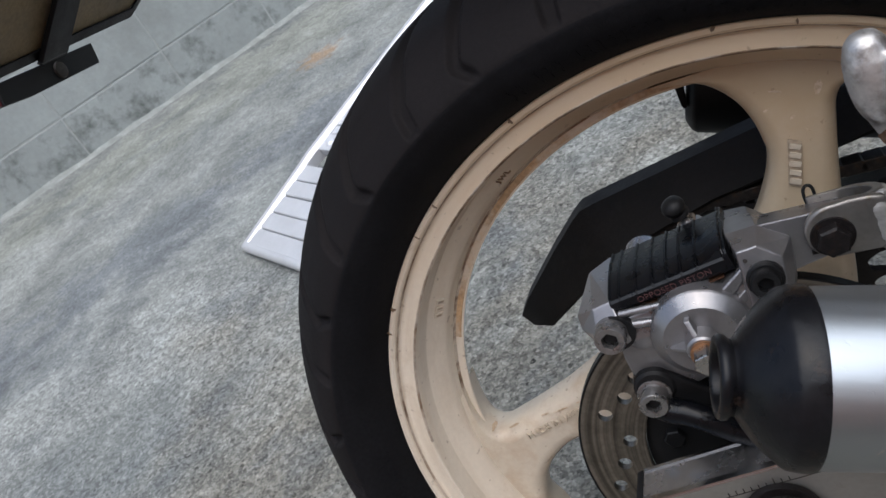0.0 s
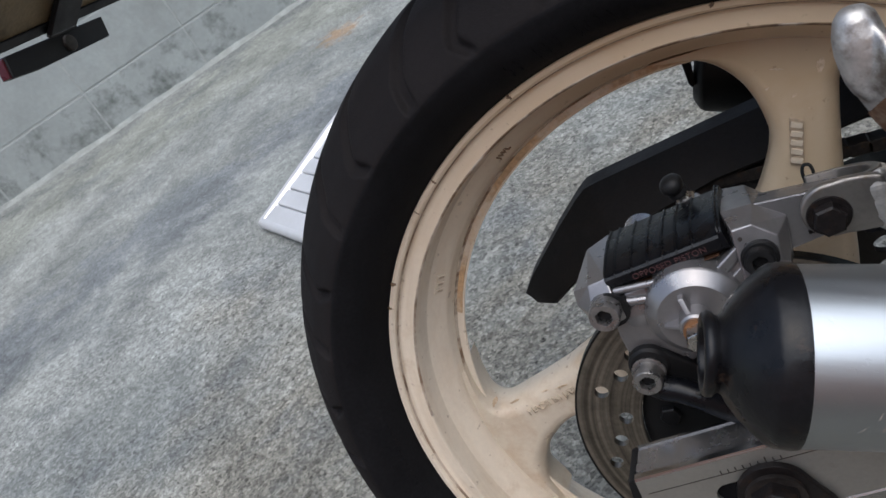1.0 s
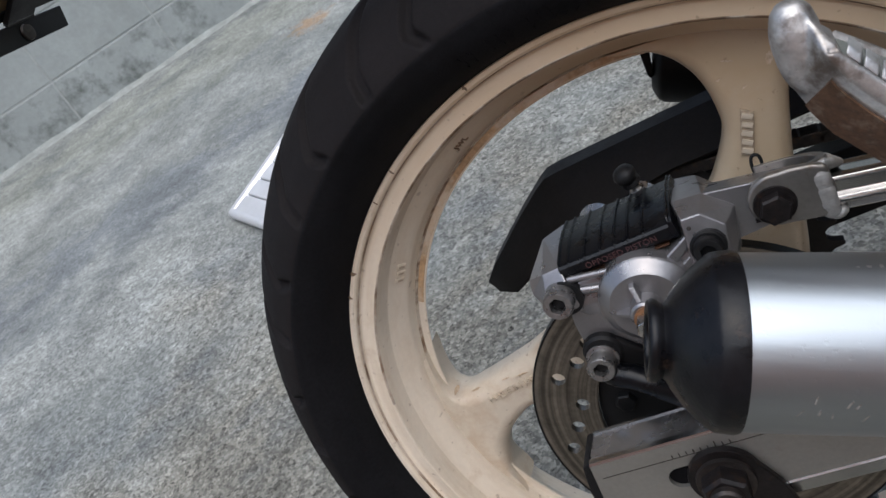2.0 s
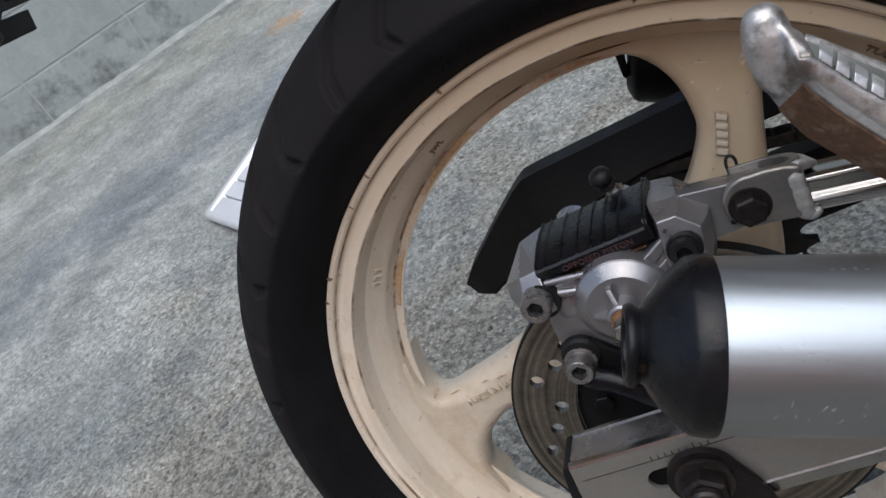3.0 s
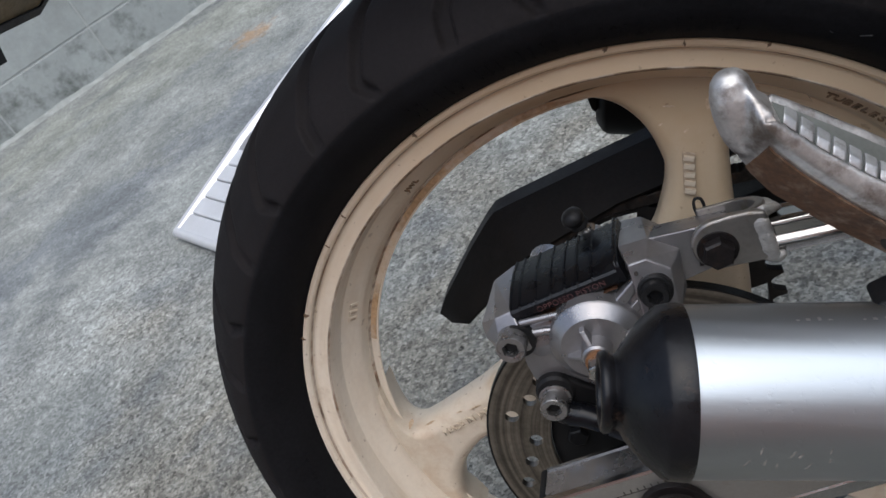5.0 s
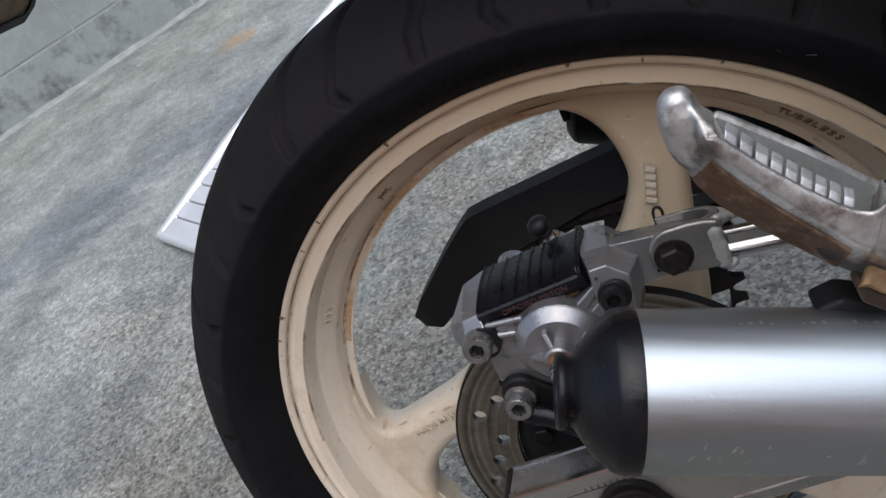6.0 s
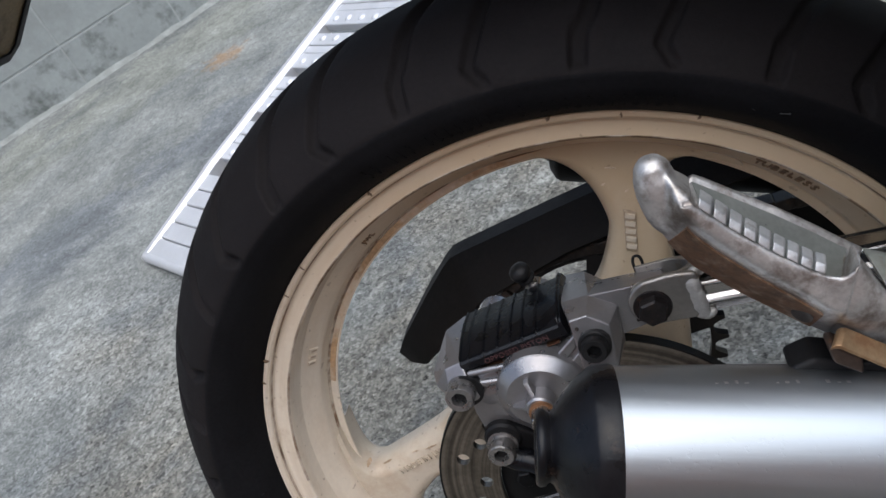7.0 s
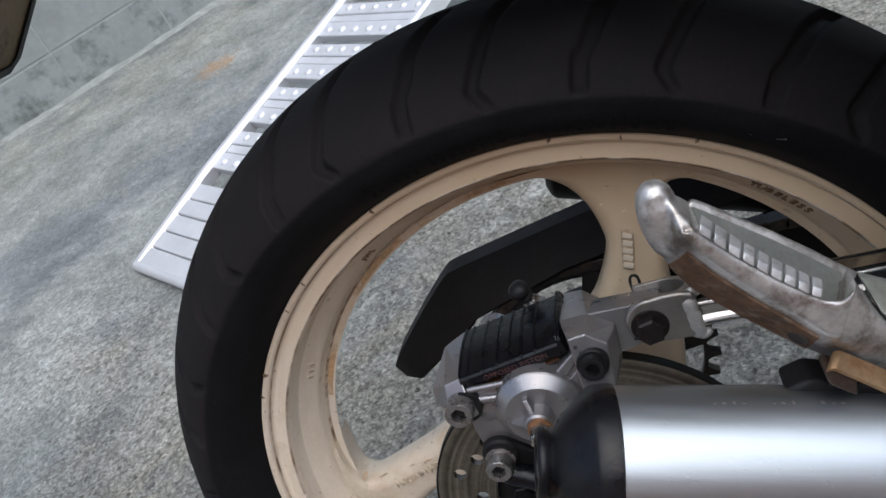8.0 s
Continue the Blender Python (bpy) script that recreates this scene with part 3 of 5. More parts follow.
def tyre_mesh():
    right = spline(HALF, 54)
    prof = [(p.x, p.y) for p in right] + [(p.x, 2 * MID - p.y) for p in reversed(right[:-1])]
    n, segs = len(prof), 1620
    verts = np.zeros((segs, n, 3))
    for j, (r, y) in enumerate(prof):
        r0, y0 = prof[max(j - 1, 0)]
        r1, y1 = prof[min(j + 1, n - 1)]
        k = math.hypot(r1 - r0, y1 - y0)
        nr, ny = (y1 - y0) / k, -(r1 - r0) / k
        for i in range(segs):
            deg = 360 * i / segs
            if r > 0.2595:
                cut = groove(deg, y) if y <= MID else groove(-deg + 10, 2 * MID - y)
            else:
                cut = 0.0
            d = 0.0042 * cut
            a = math.radians(deg)
            rr, yy = r - nr * d, y - ny * d
            verts[i, j] = (rr * math.cos(a), yy, rr * math.sin(a))
    idx = np.arange(segs * n).reshape(segs, n)
    nxt = np.roll(idx, -1, axis=0)
    faces = np.stack([idx[:, :-1], nxt[:, :-1], nxt[:, 1:], idx[:, 1:]], -1).reshape(-1, 4)
    me = bpy.data.meshes.new("tyre")
    me.from_pydata(verts.reshape(-1, 3).tolist(), [], faces.tolist())
    me.materials.append(RUBBER)
    me.materials.append(TREAD)
    lane = np.array([1 if min(a[0], b[0]) > 0.2598 else 0 for a, b in zip(prof, prof[1:])])
    me.polygons.foreach_set("material_index", np.tile(lane, segs))
    me.polygons.foreach_set("use_smooth", [True] * len(me.polygons))
    return me


tyre = tagged(new("tyre", tyre_mesh()), "black rubber tyre with angled tread grooves")
tyre.parent = bike

# raised marks on the sidewall, too worn to read
bm = bmesh.new()
rnd = random.Random(4)
for first, count in ((172, 24), (66, 30)):
    for i in range(count):
        if rnd.random() < 0.12:
            continue
        a = math.radians(first + 1.35 * i * (1 if first > 100 else 1))
        for r0, r1, w in ((0.2405, 0.2485, 0.0006), (0.2405 + 0.004 * rnd.random(), 0.2412 + 0.006 * rnd.random(), 0.0018)):
            q = []
            for r, s in ((r0, -w), (r0, w), (r1, w), (r1, -w)):
                yy = -0.0135 - (r - 0.2405) * 0.95
                ang = a + s / r
                q.append((r, ang, yy))
            top = [bm.verts.new((r * math.cos(g), y - 0.0010, r * math.sin(g))) for r, g, y in q]
            low = [bm.verts.new((r * math.cos(g), y + 0.002, r * math.sin(g))) for r, g, y in q]
            bm.faces.new(top)
            for k in range(4):
                bm.faces.new((top[k], top[(k + 1) % 4], low[(k + 1) % 4], low[k]))
tagged(part("sidewall_moulding", bm, RUBBER, tyre, "worn raised moulding on black rubber"), kind="stuff")

for deg, r0, slant in ((53.7, 0.2500, 0.55), (57.0, 0.2478, -0.4)):
    a = math.radians(deg)
    m = axes((r0 * math.cos(a), -0.0225 - 0.9 * (r0 - 0.2500), r0 * math.sin(a)), (math.sin(a), 0, -math.cos(a)), (0.7 * math.cos(a), -0.7, 0.7 * math.sin(a)))
    s = part("scratch", box(-0.0025 if slant > 0 else -0.001, 0.0025 if slant > 0 else 0.001, -0.0003, 0.0003, -0.001, 0.0005, 0.0), mat("pale_scratch", (0.024, 0.024, 0.025), 0.8), tyre, "pale scratch in the rubber")
    s.matrix_basis = m @ pose(0, 0, 0, 0, 0, math.degrees(slant))

# rim
RIM = [(0.2332, 0.0050), (0.2332, 0.0012), (0.2322, -0.0008), (0.2298, -0.0010), (0.2284, 0.0000), (0.2277, 0.0026), (0.2262, 0.0048), (0.2250, 0.0050), (0.2170, 0.0038), (0.2162, 0.0042), (0.2152, 0.0072),
       (0.2143, 0.0120), (0.2134, 0.0175), (0.2126, 0.0200), (0.2110, 0.0220), (0.2068, 0.0268), (0.2028, 0.0314), (0.2012, 0.0345), (0.1992, 0.0420), (0.1980, 0.0440), (0.1972, 0.0442), (0.1930, 0.0436), (0.1924, 0.0440)]
loop = RIM + [(r, 2 * MID - y) for r, y in reversed(RIM)] + [(0.2225, 0.077), (0.2225, 0.012)]
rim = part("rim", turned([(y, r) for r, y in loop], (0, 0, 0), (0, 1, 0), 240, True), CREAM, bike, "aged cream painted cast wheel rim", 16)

# brown tide marks along the inner edge, where the water ran down and dried
def arc_band(profile, first, last):
    """A thin band round part of the wheel, between two angles."""
    bm = turned(profile, (0, 0, 0), (0, 1, 0), 240, True)
    out = [v for v in bm.verts if not first <= math.degrees(math.atan2(v.co.z, v.co.x)) <= last]
    bmesh.ops.delete(bm, geom=out, context="VERTS")
    return bm


STAIN = mat("thin_brown_stain", (0.48, 0.31, 0.17), 0.8, var=0.3, scale=40, stain=(0.66, 0.55, 0.42), stain_scale=16, stain_cut=(0.46, 0.58))
part("grime_band", arc_band([(0.0440, 0.1984), (0.0435, 0.1976), (0.0431, 0.1940), (0.0438, 0.1936)], 78, 158), STAIN, rim, "orange-brown water stain")
part("grime_band", arc_band([(0.0418, 0.1992), (0.0414, 0.1988), (0.0436, 0.1976), (0.0442, 0.1980)], 72, 172), mat("dark_brown_stain", (0.22, 0.145, 0.09), 0.85, var=0.4, scale=60, stain=(0.66, 0.58, 0.47), stain_scale=26, stain_cut=(0.42, 0.52)), rim, "dark broken dirt line")
# thin brown lines in the flange's steps: some dirt, and crease shade painted in
LINE = mat("crease_dirt_and_shade", (0.20, 0.13, 0.08), 0.85, var=0.4, scale=60, stain=(0.62, 0.53, 0.43), stain_scale=34, stain_cut=(0.44, 0.60))
part("grime_band", arc_band([(0.0018, 0.2282), (0.0016, 0.2278), (0.0034, 0.2270), (0.0038, 0.2274)], -180, 180), LINE, rim, "dark dirt and painted crease shade in the step of the flange")
part("grime_band", arc_band([(0.0037, 0.2172), (0.0034, 0.2168), (0.0046, 0.2156), (0.0050, 0.2160)], 20, 175), LINE, rim, "dirt and painted crease shade along the flange's inner edge")
# the two edges of a spoke, from the hub out to the rim (across and along it)
SPOKE_LEAD = [(-0.0490, 0.050), (-0.0400, 0.080), (-0.0262, 0.1138), (-0.0222, 0.1230), (-0.0160, 0.1425), (-0.0096, 0.1650), (-0.0064, 0.1795), (-0.0090, 0.1882), (-0.0190, 0.1925), (-0.0320, 0.1936), (-0.0470, 0.1918)]
SPOKE_TRAIL = [(0.0360, 0.050), (0.0290, 0.078), (0.0210, 0.100), (0.0192, 0.1250), (0.0213, 0.1400), (0.0258, 0.1490), (0.0333, 0.1598), (0.0430, 0.1692), (0.0560, 0.1764), (0.0706, 0.1797), (0.0930, 0.1765)]


def spoke_mesh(deg):
    """A spoke: a flat face that rolls over into round flanks, run out into the rim."""
    a = math.radians(deg)
    ca, sa = math.cos(a), math.sin(a)
    line = [Vector(p) for p in spline(SPOKE_LEAD, 44)] + [Vector((-0.040, 0.1985)), Vector((0.0, 0.2030)), Vector((0.045, 0.1985))] + [Vector(p) for p in reversed(spline(SPOKE_TRAIL, 44))]
    n = len(line)
    inward = []
    for k in range(n):
        d = (line[(k + 1) % n] - line[k - 1]).normalized()
        hold = 0.0 if line[k].length > 0.1968 or line[k].y < 0.052 else min(1.0, (0.1968 - line[k].length) / 0.014)
        inward.append(Vector((d.y, -d.x)) * hold)
    layers = [(0.0372 + 0.013 * (1 - math.sin(math.radians(g))), 0.011 * (1 - math.cos(math.radians(g)))) for g in range(90, -1, -10)] + [(0.060, 0.0), (0.066, 0.004), (0.070, 0.011)]
    bm = bmesh.new()
    rings = []
    for y, inset in layers:
        ring = []
        for p, w in zip(line, inward):
            q = p + w * inset
            ring.append(bm.verts.new((q.y * ca - q.x * sa, y, q.y * sa + q.x * ca)))
        rings.append(ring)
    for r0, r1 in zip(rings, rings[1:]):
        for k in range(n):
            bm.faces.new((r0[k], r0[(k + 1) % n], r1[(k + 1) % n], r1[k]))
    for ring, turned_round in ((rings[0], 1), (rings[-1], -1)):
        for tri in tessellate_polygon([[Vector((v.co.x, v.co.z, 0)) for v in ring]]):
            bm.faces.new([ring[k] for k in tri][::turned_round])
    bmesh.ops.recalc_face_normals(bm, faces=bm.faces)
    return bm


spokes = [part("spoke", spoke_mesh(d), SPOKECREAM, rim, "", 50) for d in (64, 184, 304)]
part("hub", turned([(-0.004, 0.0), (-0.004, 0.045), (0.0, 0.052), (0.03, 0.056), (0.07, 0.056), (0.104, 0.05), (0.104, 0.0)], (0, 0, 0), (0, 1, 0), 64), BLACK, rim, "black painted hub")

# cast lettering
# brown for raised marks: slight dirt, and the shade round strokes painted in
LETTER = mat("letter_dirt_and_shade", (0.40, 0.31, 0.22), 0.7, var=0.25, scale=150)
lettering("cast_word", "MADE IN JAPAN", 0.0074, 0.0007, axes((-0.1390, 0.0366, -0.0064), (0.957, 0, 0.29), (-0.29, 0, 0.957)), SPOKECREAM, rim, spacing=1.0)
CASTDIRT = mat("brown_cast_letters", (0.25, 0.165, 0.10), 0.75, var=0.25, scale=150)


def cast_pose(deg, lift=0.0):
    """A pose on the sloping face of the rim's channel at an angle, lifted off it."""
    g = math.radians(deg)
    r = 0.2067 - 0.76 * lift
    return axes((r * math.cos(g), 0.0267 - 0.65 * lift, r * math.sin(g)), (math.sin(g), 0, -math.cos(g)), (0.65 * math.cos(g), -0.76, 0.65 * math.sin(g)))


for k, letter in enumerate("TUBELESS"):
    lettering("cast_letter", letter, 0.0082, 0.0005, cast_pose(49.6 - 1.42 * k, 0.0003), CASTDIRT, rim)
for k, letter in enumerate("JWL"):
    lettering("cast_letter", letter, 0.0056, 0.0005, cast_pose(120.0 - 1.2 * k, 0.0003), CASTDIRT, rim)
for k in range(3):
    mark = part("cast_mark", box(-0.0019, 0.0019, -0.0034, 0.0034, -0.0006, 0.0008, 0.0004), CREAM, rim)
    mark.matrix_basis = cast_pose(149.8 - 1.5 * k)
    # brown bar on top paints the shade inside the mark
    dent = part("cast_mark", box(-0.0008, 0.0008, -0.0022, 0.0022, 0.0, 0.0011, 0.0002), LETTER, rim)
    dent.matrix_basis = mark.matrix_basis
# a plain raised badge on the upper spoke
badge_m = axes((0.0545, 0.0362, 0.1315), (-0.23, 0, -0.97), (0.97, 0, -0.23))
# brown base plate paints the shade between the cream strokes
badge = part("badge", prism([(-0.0150, -0.0036), (0.0120, -0.0036), (0.0142, 0.0036), (-0.0128, 0.0036)], -0.0006, 0.0007, 0.0003), LETTER, rim, "plain raised cast badge")
badge.matrix_basis = badge_m @ pose(0, 0, 0, -90, 0, 0)
for k in range(5):
    s = part("badge_stroke", box(-0.0015, 0.0015, -0.0030, 0.0030, 0.0004, 0.0022, 0.0004), SPOKECREAM, rim)
    s.matrix_basis = badge_m @ pose(-0.0108 + 0.0052 * k, 0, 0, 0, 0, -14)

# paint chips on the rim's lip
for deg, w in ((108.7, 0.0016), (81.0, 0.0018), (61.7, 0.0014), (145.8, 0.0022), (150.5, 0.0014), (71.5, 0.0009), (132.0, 0.0008), (126, 0.0010)):
    a = math.radians(deg)
    r0 = 0.2315 if w > 0.0012 else 0.2305
    pts = [(r0 - 0.0022 * (0.6 + 0.4 * math.sin(k * 2.3 + deg)) * math.cos(k), w * (0.7 + 0.3 * math.cos(k * 3.1 + deg)) * math.sin(k)) for k in [2 * math.pi * i / 9 for i in range(9)]]
    bm = bmesh.new()
    vs = [bm.verts.new((r * math.cos(a) - s * math.sin(a), -0.00105, r * math.sin(a) + s * math.cos(a))) for r, s in pts]
    f = bm.faces.new(vs)
    e = bmesh.ops.extrude_face_region(bm, geom=[f])
    bmesh.ops.translate(bm, vec=(0, 0.0012, 0), verts=[g for g in e["geom"] if isinstance(g, bmesh.types.BMVert)])
    part("paint_chip", bm, GRIME, rim)

# dirt smudged into the corners of the spokes
SMUDGE = mat("brown_smudge", (0.46, 0.34, 0.225), 0.8, var=0.25, scale=150, stain=(0.7, 0.565, 0.415), stain_scale=160, stain_cut=(0.44, 0.6))
rnd = random.Random(11)
for x, z, turn, long, wide in ((-0.184, 0.001, 0.9, 0.006, 0.0022), (-0.170, -0.002, 0.3, 0.005, 0.0012), (-0.132, 0.003, 0.15, 0.007, 0.0009), (-0.145, 0.002, 0.2, 0.004, 0.0008), (-0.118, 0.006, 0.1, 0.004, 0.0007), (0.0760, 0.1700, 1.2, 0.005, 0.0022), (0.060, 0.158, 0.5, 0.0022, 0.0007), (0.048, 0.166, 0.2, 0.0016, 0.0008), (0.066, 0.148, 2.4, 0.0020, 0.0005), (0.055, 0.175, 2.8, 0.004, 0.0007)):
    bm = bmesh.new()
    ring = []
    for k in range(16):
        g = 2 * math.pi * k / 16
        u, v = long * math.cos(g) * rnd.uniform(0.55, 1.0), wide * math.sin(g) * rnd.uniform(0.5, 1.0)
        ring.append(bm.verts.new((x + u * math.cos(turn) - v * math.sin(turn), 0.0369, z + u * math.sin(turn) + v * math.cos(turn))))
    f = bm.faces.new(ring)
    e = bmesh.ops.extrude_face_region(bm, geom=[f])
    bmesh.ops.translate(bm, vec=(0, 0.0004, 0), verts=[g for g in e["geom"] if isinstance(g, bmesh.types.BMVert)])
    part("smudge", bm, SMUDGE, rim)

# brake disc
holes = []
for k in range(8):
    a0 = 166.5 + 45 * k
    for da, r in ((0, 0.0778), (12, 0.0842), (22, 0.0935), (-12.0, 0.0925), (-22.0, 0.0842), (-35.2, 0.1003)):
        if k % 1 == 0 and da > -23:
            a = math.radians(a0 + da)
            if 15 < (a0 + da) % 360 < 80:
                continue
            holes.append(circle(r * math.cos(a), r * math.sin(a), 0.0044, 14))
kept = []
for h in holes:
    c = (sum(p[0] for p in h) / len(h), sum(p[1] for p in h) / len(h))
    if all(math.hypot(c[0] - d[0], c[1] - d[1]) > 0.0105 for d, _ in kept):
        kept.append((c, h))
disc = part("brake_disc", prism(circle(0, 0, 0.1070, 120), -0.0285, -0.0240, 0.0, holes=[circle(0, 0, 0.0685, 90)] + [h for _, h in kept]), DISC, bike, "brown-grey drilled steel brake disc", 30)
part("disc_edge", turned([(-0.0288, 0.1066), (-0.0288, 0.1078), (-0.0225, 0.1078), (-0.0225, 0.1066)], (0, 0, 0), (0, 1, 0), 120, True), BLACK, disc, "dark outer edge of the disc")
part("disc_carrier", turned([(-0.026, 0.0), (-0.026, 0.058), (-0.024, 0.0684), (-0.018, 0.0684), (-0.004, 0.05), (-0.004, 0.0)], (0, 0, 0), (0, 1, 0), 64), BLACK, disc, "black disc carrier")
for k in range(5):
    a = math.radians(20 + 72 * k)
    part("carrier_bolt", hexagon((0.052 * math.cos(a), -0.0255, 0.052 * math.sin(a)), (0, -1, 0), 0.0065, 0.005), BLACK, disc)

# sprocket and chain on the far side
teeth = []
for k in range(32):
    for da, r in ((-3.6, 0.0812), (-2.2, 0.0838), (-0.8, 0.0908), (0.8, 0.0908), (2.2, 0.0838), (3.6, 0.0812)):
        a = math.radians(-9.9 + 11.25 * k + da)
        teeth.append((r * math.cos(a), r * math.sin(a)))


def sprocket_window(deg):
    """A rounded opening between two arms of the sprocket."""
    pts = [(deg + d, 0.0785) for d in (-17, -12, -6, 0, 6, 12, 17)] + [(deg + d, 0.0600) for d in (14, 7, 0, -7, -14)]
    return [(r * math.cos(math.radians(g)), r * math.sin(math.radians(g))) for g, r in pts]


sprocket = part("sprocket", prism(teeth, 0.113, 0.120, 0.0, holes=[sprocket_window(100 + 60 * k) for k in range(6)]), mat("black_oily_steel", (0.018, 0.016, 0.015), 0.5, metal=0.3, var=0.3, scale=90), bike, "dark oily rear sprocket")
part("sprocket_carrier", turned([(0.106, 0.0), (0.106, 0.05), (0.112, 0.058), (0.124, 0.058), (0.128, 0.04), (0.128, 0.0)], (0, 0, 0), (0, 1, 0), 48), DARKSTEEL, sprocket)


def link_mesh():
    return prism(circle(-0.0040, 0, 0.0044, 10)[3:8] + circle(0.0040, 0, 0.0044, 10)[8:] + circle(0.0040, 0, 0.0044, 10)[:3], -0.0075, 0.0075, 0.0006, 1)


chain = part("drive_chain", link_mesh(), DARKSTEEL, bike, "oily drive chain")
chain.matrix_basis = pose(0, 0.1165, 0.0875)
path = []
for k in range(30):
    a = math.radians(90 + 8.1 * k)
    if a < math.radians(270):
        path.append((0.0875 * math.cos(a), 0.0875 * math.sin(a), math.degrees(a) - 90))
for k in range(1, 26):
    path.append((0.0124 * k, 0.0875 - 0.0006 * k, 0))
    path.append((0.0124 * k, -0.0875 + 0.0012 * k, 0))
for x, z, turn in path[1:]:
    o = new("chain_link", chain.data)
    o.parent = bike
    o.parent = chain
    o.matrix_basis = chain.matrix_basis.inverted() @ pose(x, 0.1165, z, 0, -turn, 0)

# chain guard: a folded black strip
GUARD = [(-0.1672, 0.0195), (-0.1688, 0.0262), (-0.1558, 0.0425), (-0.1216, 0.0760), (-0.1000, 0.0952), (-0.0913, 0.1015), (-0.0800, 0.1040), (-0.0027, 0.1164), (0.12, 0.1350), (0.30, 0.160)]
GUARD_DROP = (0.003, 0.012, 0.022, 0.030, 0.034, 0.034, 0.032, 0.023, 0.024, 0.024)
GUARD_NEAR = (0.036, 0.024, 0.006, 0.0, 0.0, 0.0, 0.0, 0.0, 0.0, 0.0)


def guard_mesh():
    secs = []
    n = len(GUARD)
    for i, (x, z) in enumerate(GUARD):
        ax, az = GUARD[max(i - 1, 0)]
        bx, bz = GUARD[min(i + 1, n - 1)]
        k = math.hypot(bx - ax, bz - az)
        nx, nz = -(bz - az) / k, (bx - ax) / k
        drop, c = GUARD_DROP[i], GUARD_NEAR[i]
        def at(y, d):
            return (x + nx * d, y, z + nz * d)
        secs.append([at(0.105 + c, -0.0025 - drop), at(0.103 + c, -drop), at(0.116 + c * 0.7, min(-0.002, -drop * 0.5)), at(0.1295 + c * 0.3, -0.0012), at(0.1305 + c * 0.3, -0.0004), at(0.150, 0.0), at(0.154, -0.003), at(0.155, -drop), at(0.152, -drop), at(0.151, -0.005), at(0.148, -0.003), at(0.1315 + c * 0.3, -0.0035), at(0.1310 + c * 0.3, -0.004), at(0.118 + c * 0.7, min(-0.005, -drop * 0.5 - 0.003))])
    return loft(secs, 0.0)


part("chain_guard", guard_mesh(), mat("matte_guard_plastic", (0.0105, 0.0085, 0.0072), 0.62, var=0.25, scale=50, bump=0.0003, bscale=700, spec=0.17, stain=(0.018, 0.0155, 0.014), stain_scale=30), bike, "matte black plastic chain guard", 30)

# ---- brake caliper ----
caliper = part("brake_caliper", hull([(-0.0520, 0.002, 0.1240), (-0.0635, 0.002, 0.1185), (-0.0495, -0.0470, 0.1238), (-0.0600, -0.0470, 0.1217), (-0.0640, -0.010, 0.1238), (-0.0715, -0.006, 0.1120), (-0.0728, -0.0350, 0.1133), (-0.0705, -0.0440, 0.1095), (-0.0470, -0.0545, 0.1130),
                                      (-0.0610, -0.0545, 0.1085), (-0.0440, -0.0530, 0.0985), (-0.0600, -0.0530, 0.0975), (-0.066, 0.0, 0.10), (-0.048, 0.0, 0.10)], 0.0007), SILVER, bike, "cast silver opposed-piston brake caliper", 8)
part("end_casting", hull([(0.0118, 0.008, 0.1300), (0.0240, 0.008, 0.1290), (0.0400, 0.002, 0.1180), (0.0132, -0.0330, 0.1368), (0.0291, -0.0330, 0.1371), (0.0427, -0.0365, 0.1278), (0.0172, -0.0495, 0.1340), (0.0269, -0.0490, 0.1346),
                          (0.0371, -0.0490, 0.1256), (0.0175, -0.0575, 0.104), (0.0350, -0.0560, 0.1015), (0.0406, -0.0450, 0.1130), (0.0405, -0.036, 0.1050), (0.020, 0.0, 0.108), (0.038, 0.0, 0.106)], 0.0007), SILVER, caliper, "", 8)
part("bridge", hull([(-0.052, -0.0485, 0.112), (-0.052, -0.012, 0.112), (0.022, -0.0485, 0.120), (0.022, -0.012, 0.122), (-0.050, -0.0505, 0.099), (0.022, -0.052, 0.104), (-0.03, -0.040, 0.07), (0.01, -0.040, 0.075), (-0.052, -0.033, 0.09), (0.02, -0.033, 0.095)], 0.001), SILVER, caliper, "", 8)
part("lower_web", hull([(-0.0535, -0.0475, 0.0985), (-0.0545, -0.0470, 0.0870), (-0.0530, -0.0470, 0.0700), (-0.030, -0.0470, 0.060), (-0.002, -0.0470, 0.070), (-0.002, -0.0490, 0.0985), (-0.0525, -0.0380, 0.0985), (-0.0525, -0.0380, 0.0700), (-0.030, -0.0380, 0.060), (-0.002, -0.0380, 0.070), (-0.002, -0.0380, 0.0985)], 0.0012), SILVER, caliper, "", 30)
for ends in (((-0.0480, -0.0490, 0.1160), (-0.0230, -0.0510, 0.1168), 0.0020), ((-0.0455, -0.0500, 0.1092), (-0.0300, -0.0505, 0.1080), 0.0024)):
    part("casting_rib", rod(ends[0], ends[1], ends[2], 16, 0.5), SILVER, caliper, "", 70)
part("inner_half", hull([(-0.055, -0.018, 0.113), (0.03, -0.018, 0.124), (-0.055, 0.010, 0.110), (0.03, 0.006, 0.122), (-0.04, -0.018, 0.075), (0.02, -0.018, 0.08), (-0.04, 0.010, 0.08), (0.02, 0.006, 0.085)], 0.003), SILVER, caliper)
for x, z, r in ((-0.0345, 0.1180, 0.0100), (-0.0050, 0.1240, 0.0082)):
    part("inner_boss", turned([(0.000, 0.0), (0.000, r), (0.0085, r), (0.0102, r - 0.0012), (0.0102, 0.0)], (x, 0, z), (0, 1, 0.15), 32), SILVER, caliper)
HX, HZ = -0.0098, 0.0985
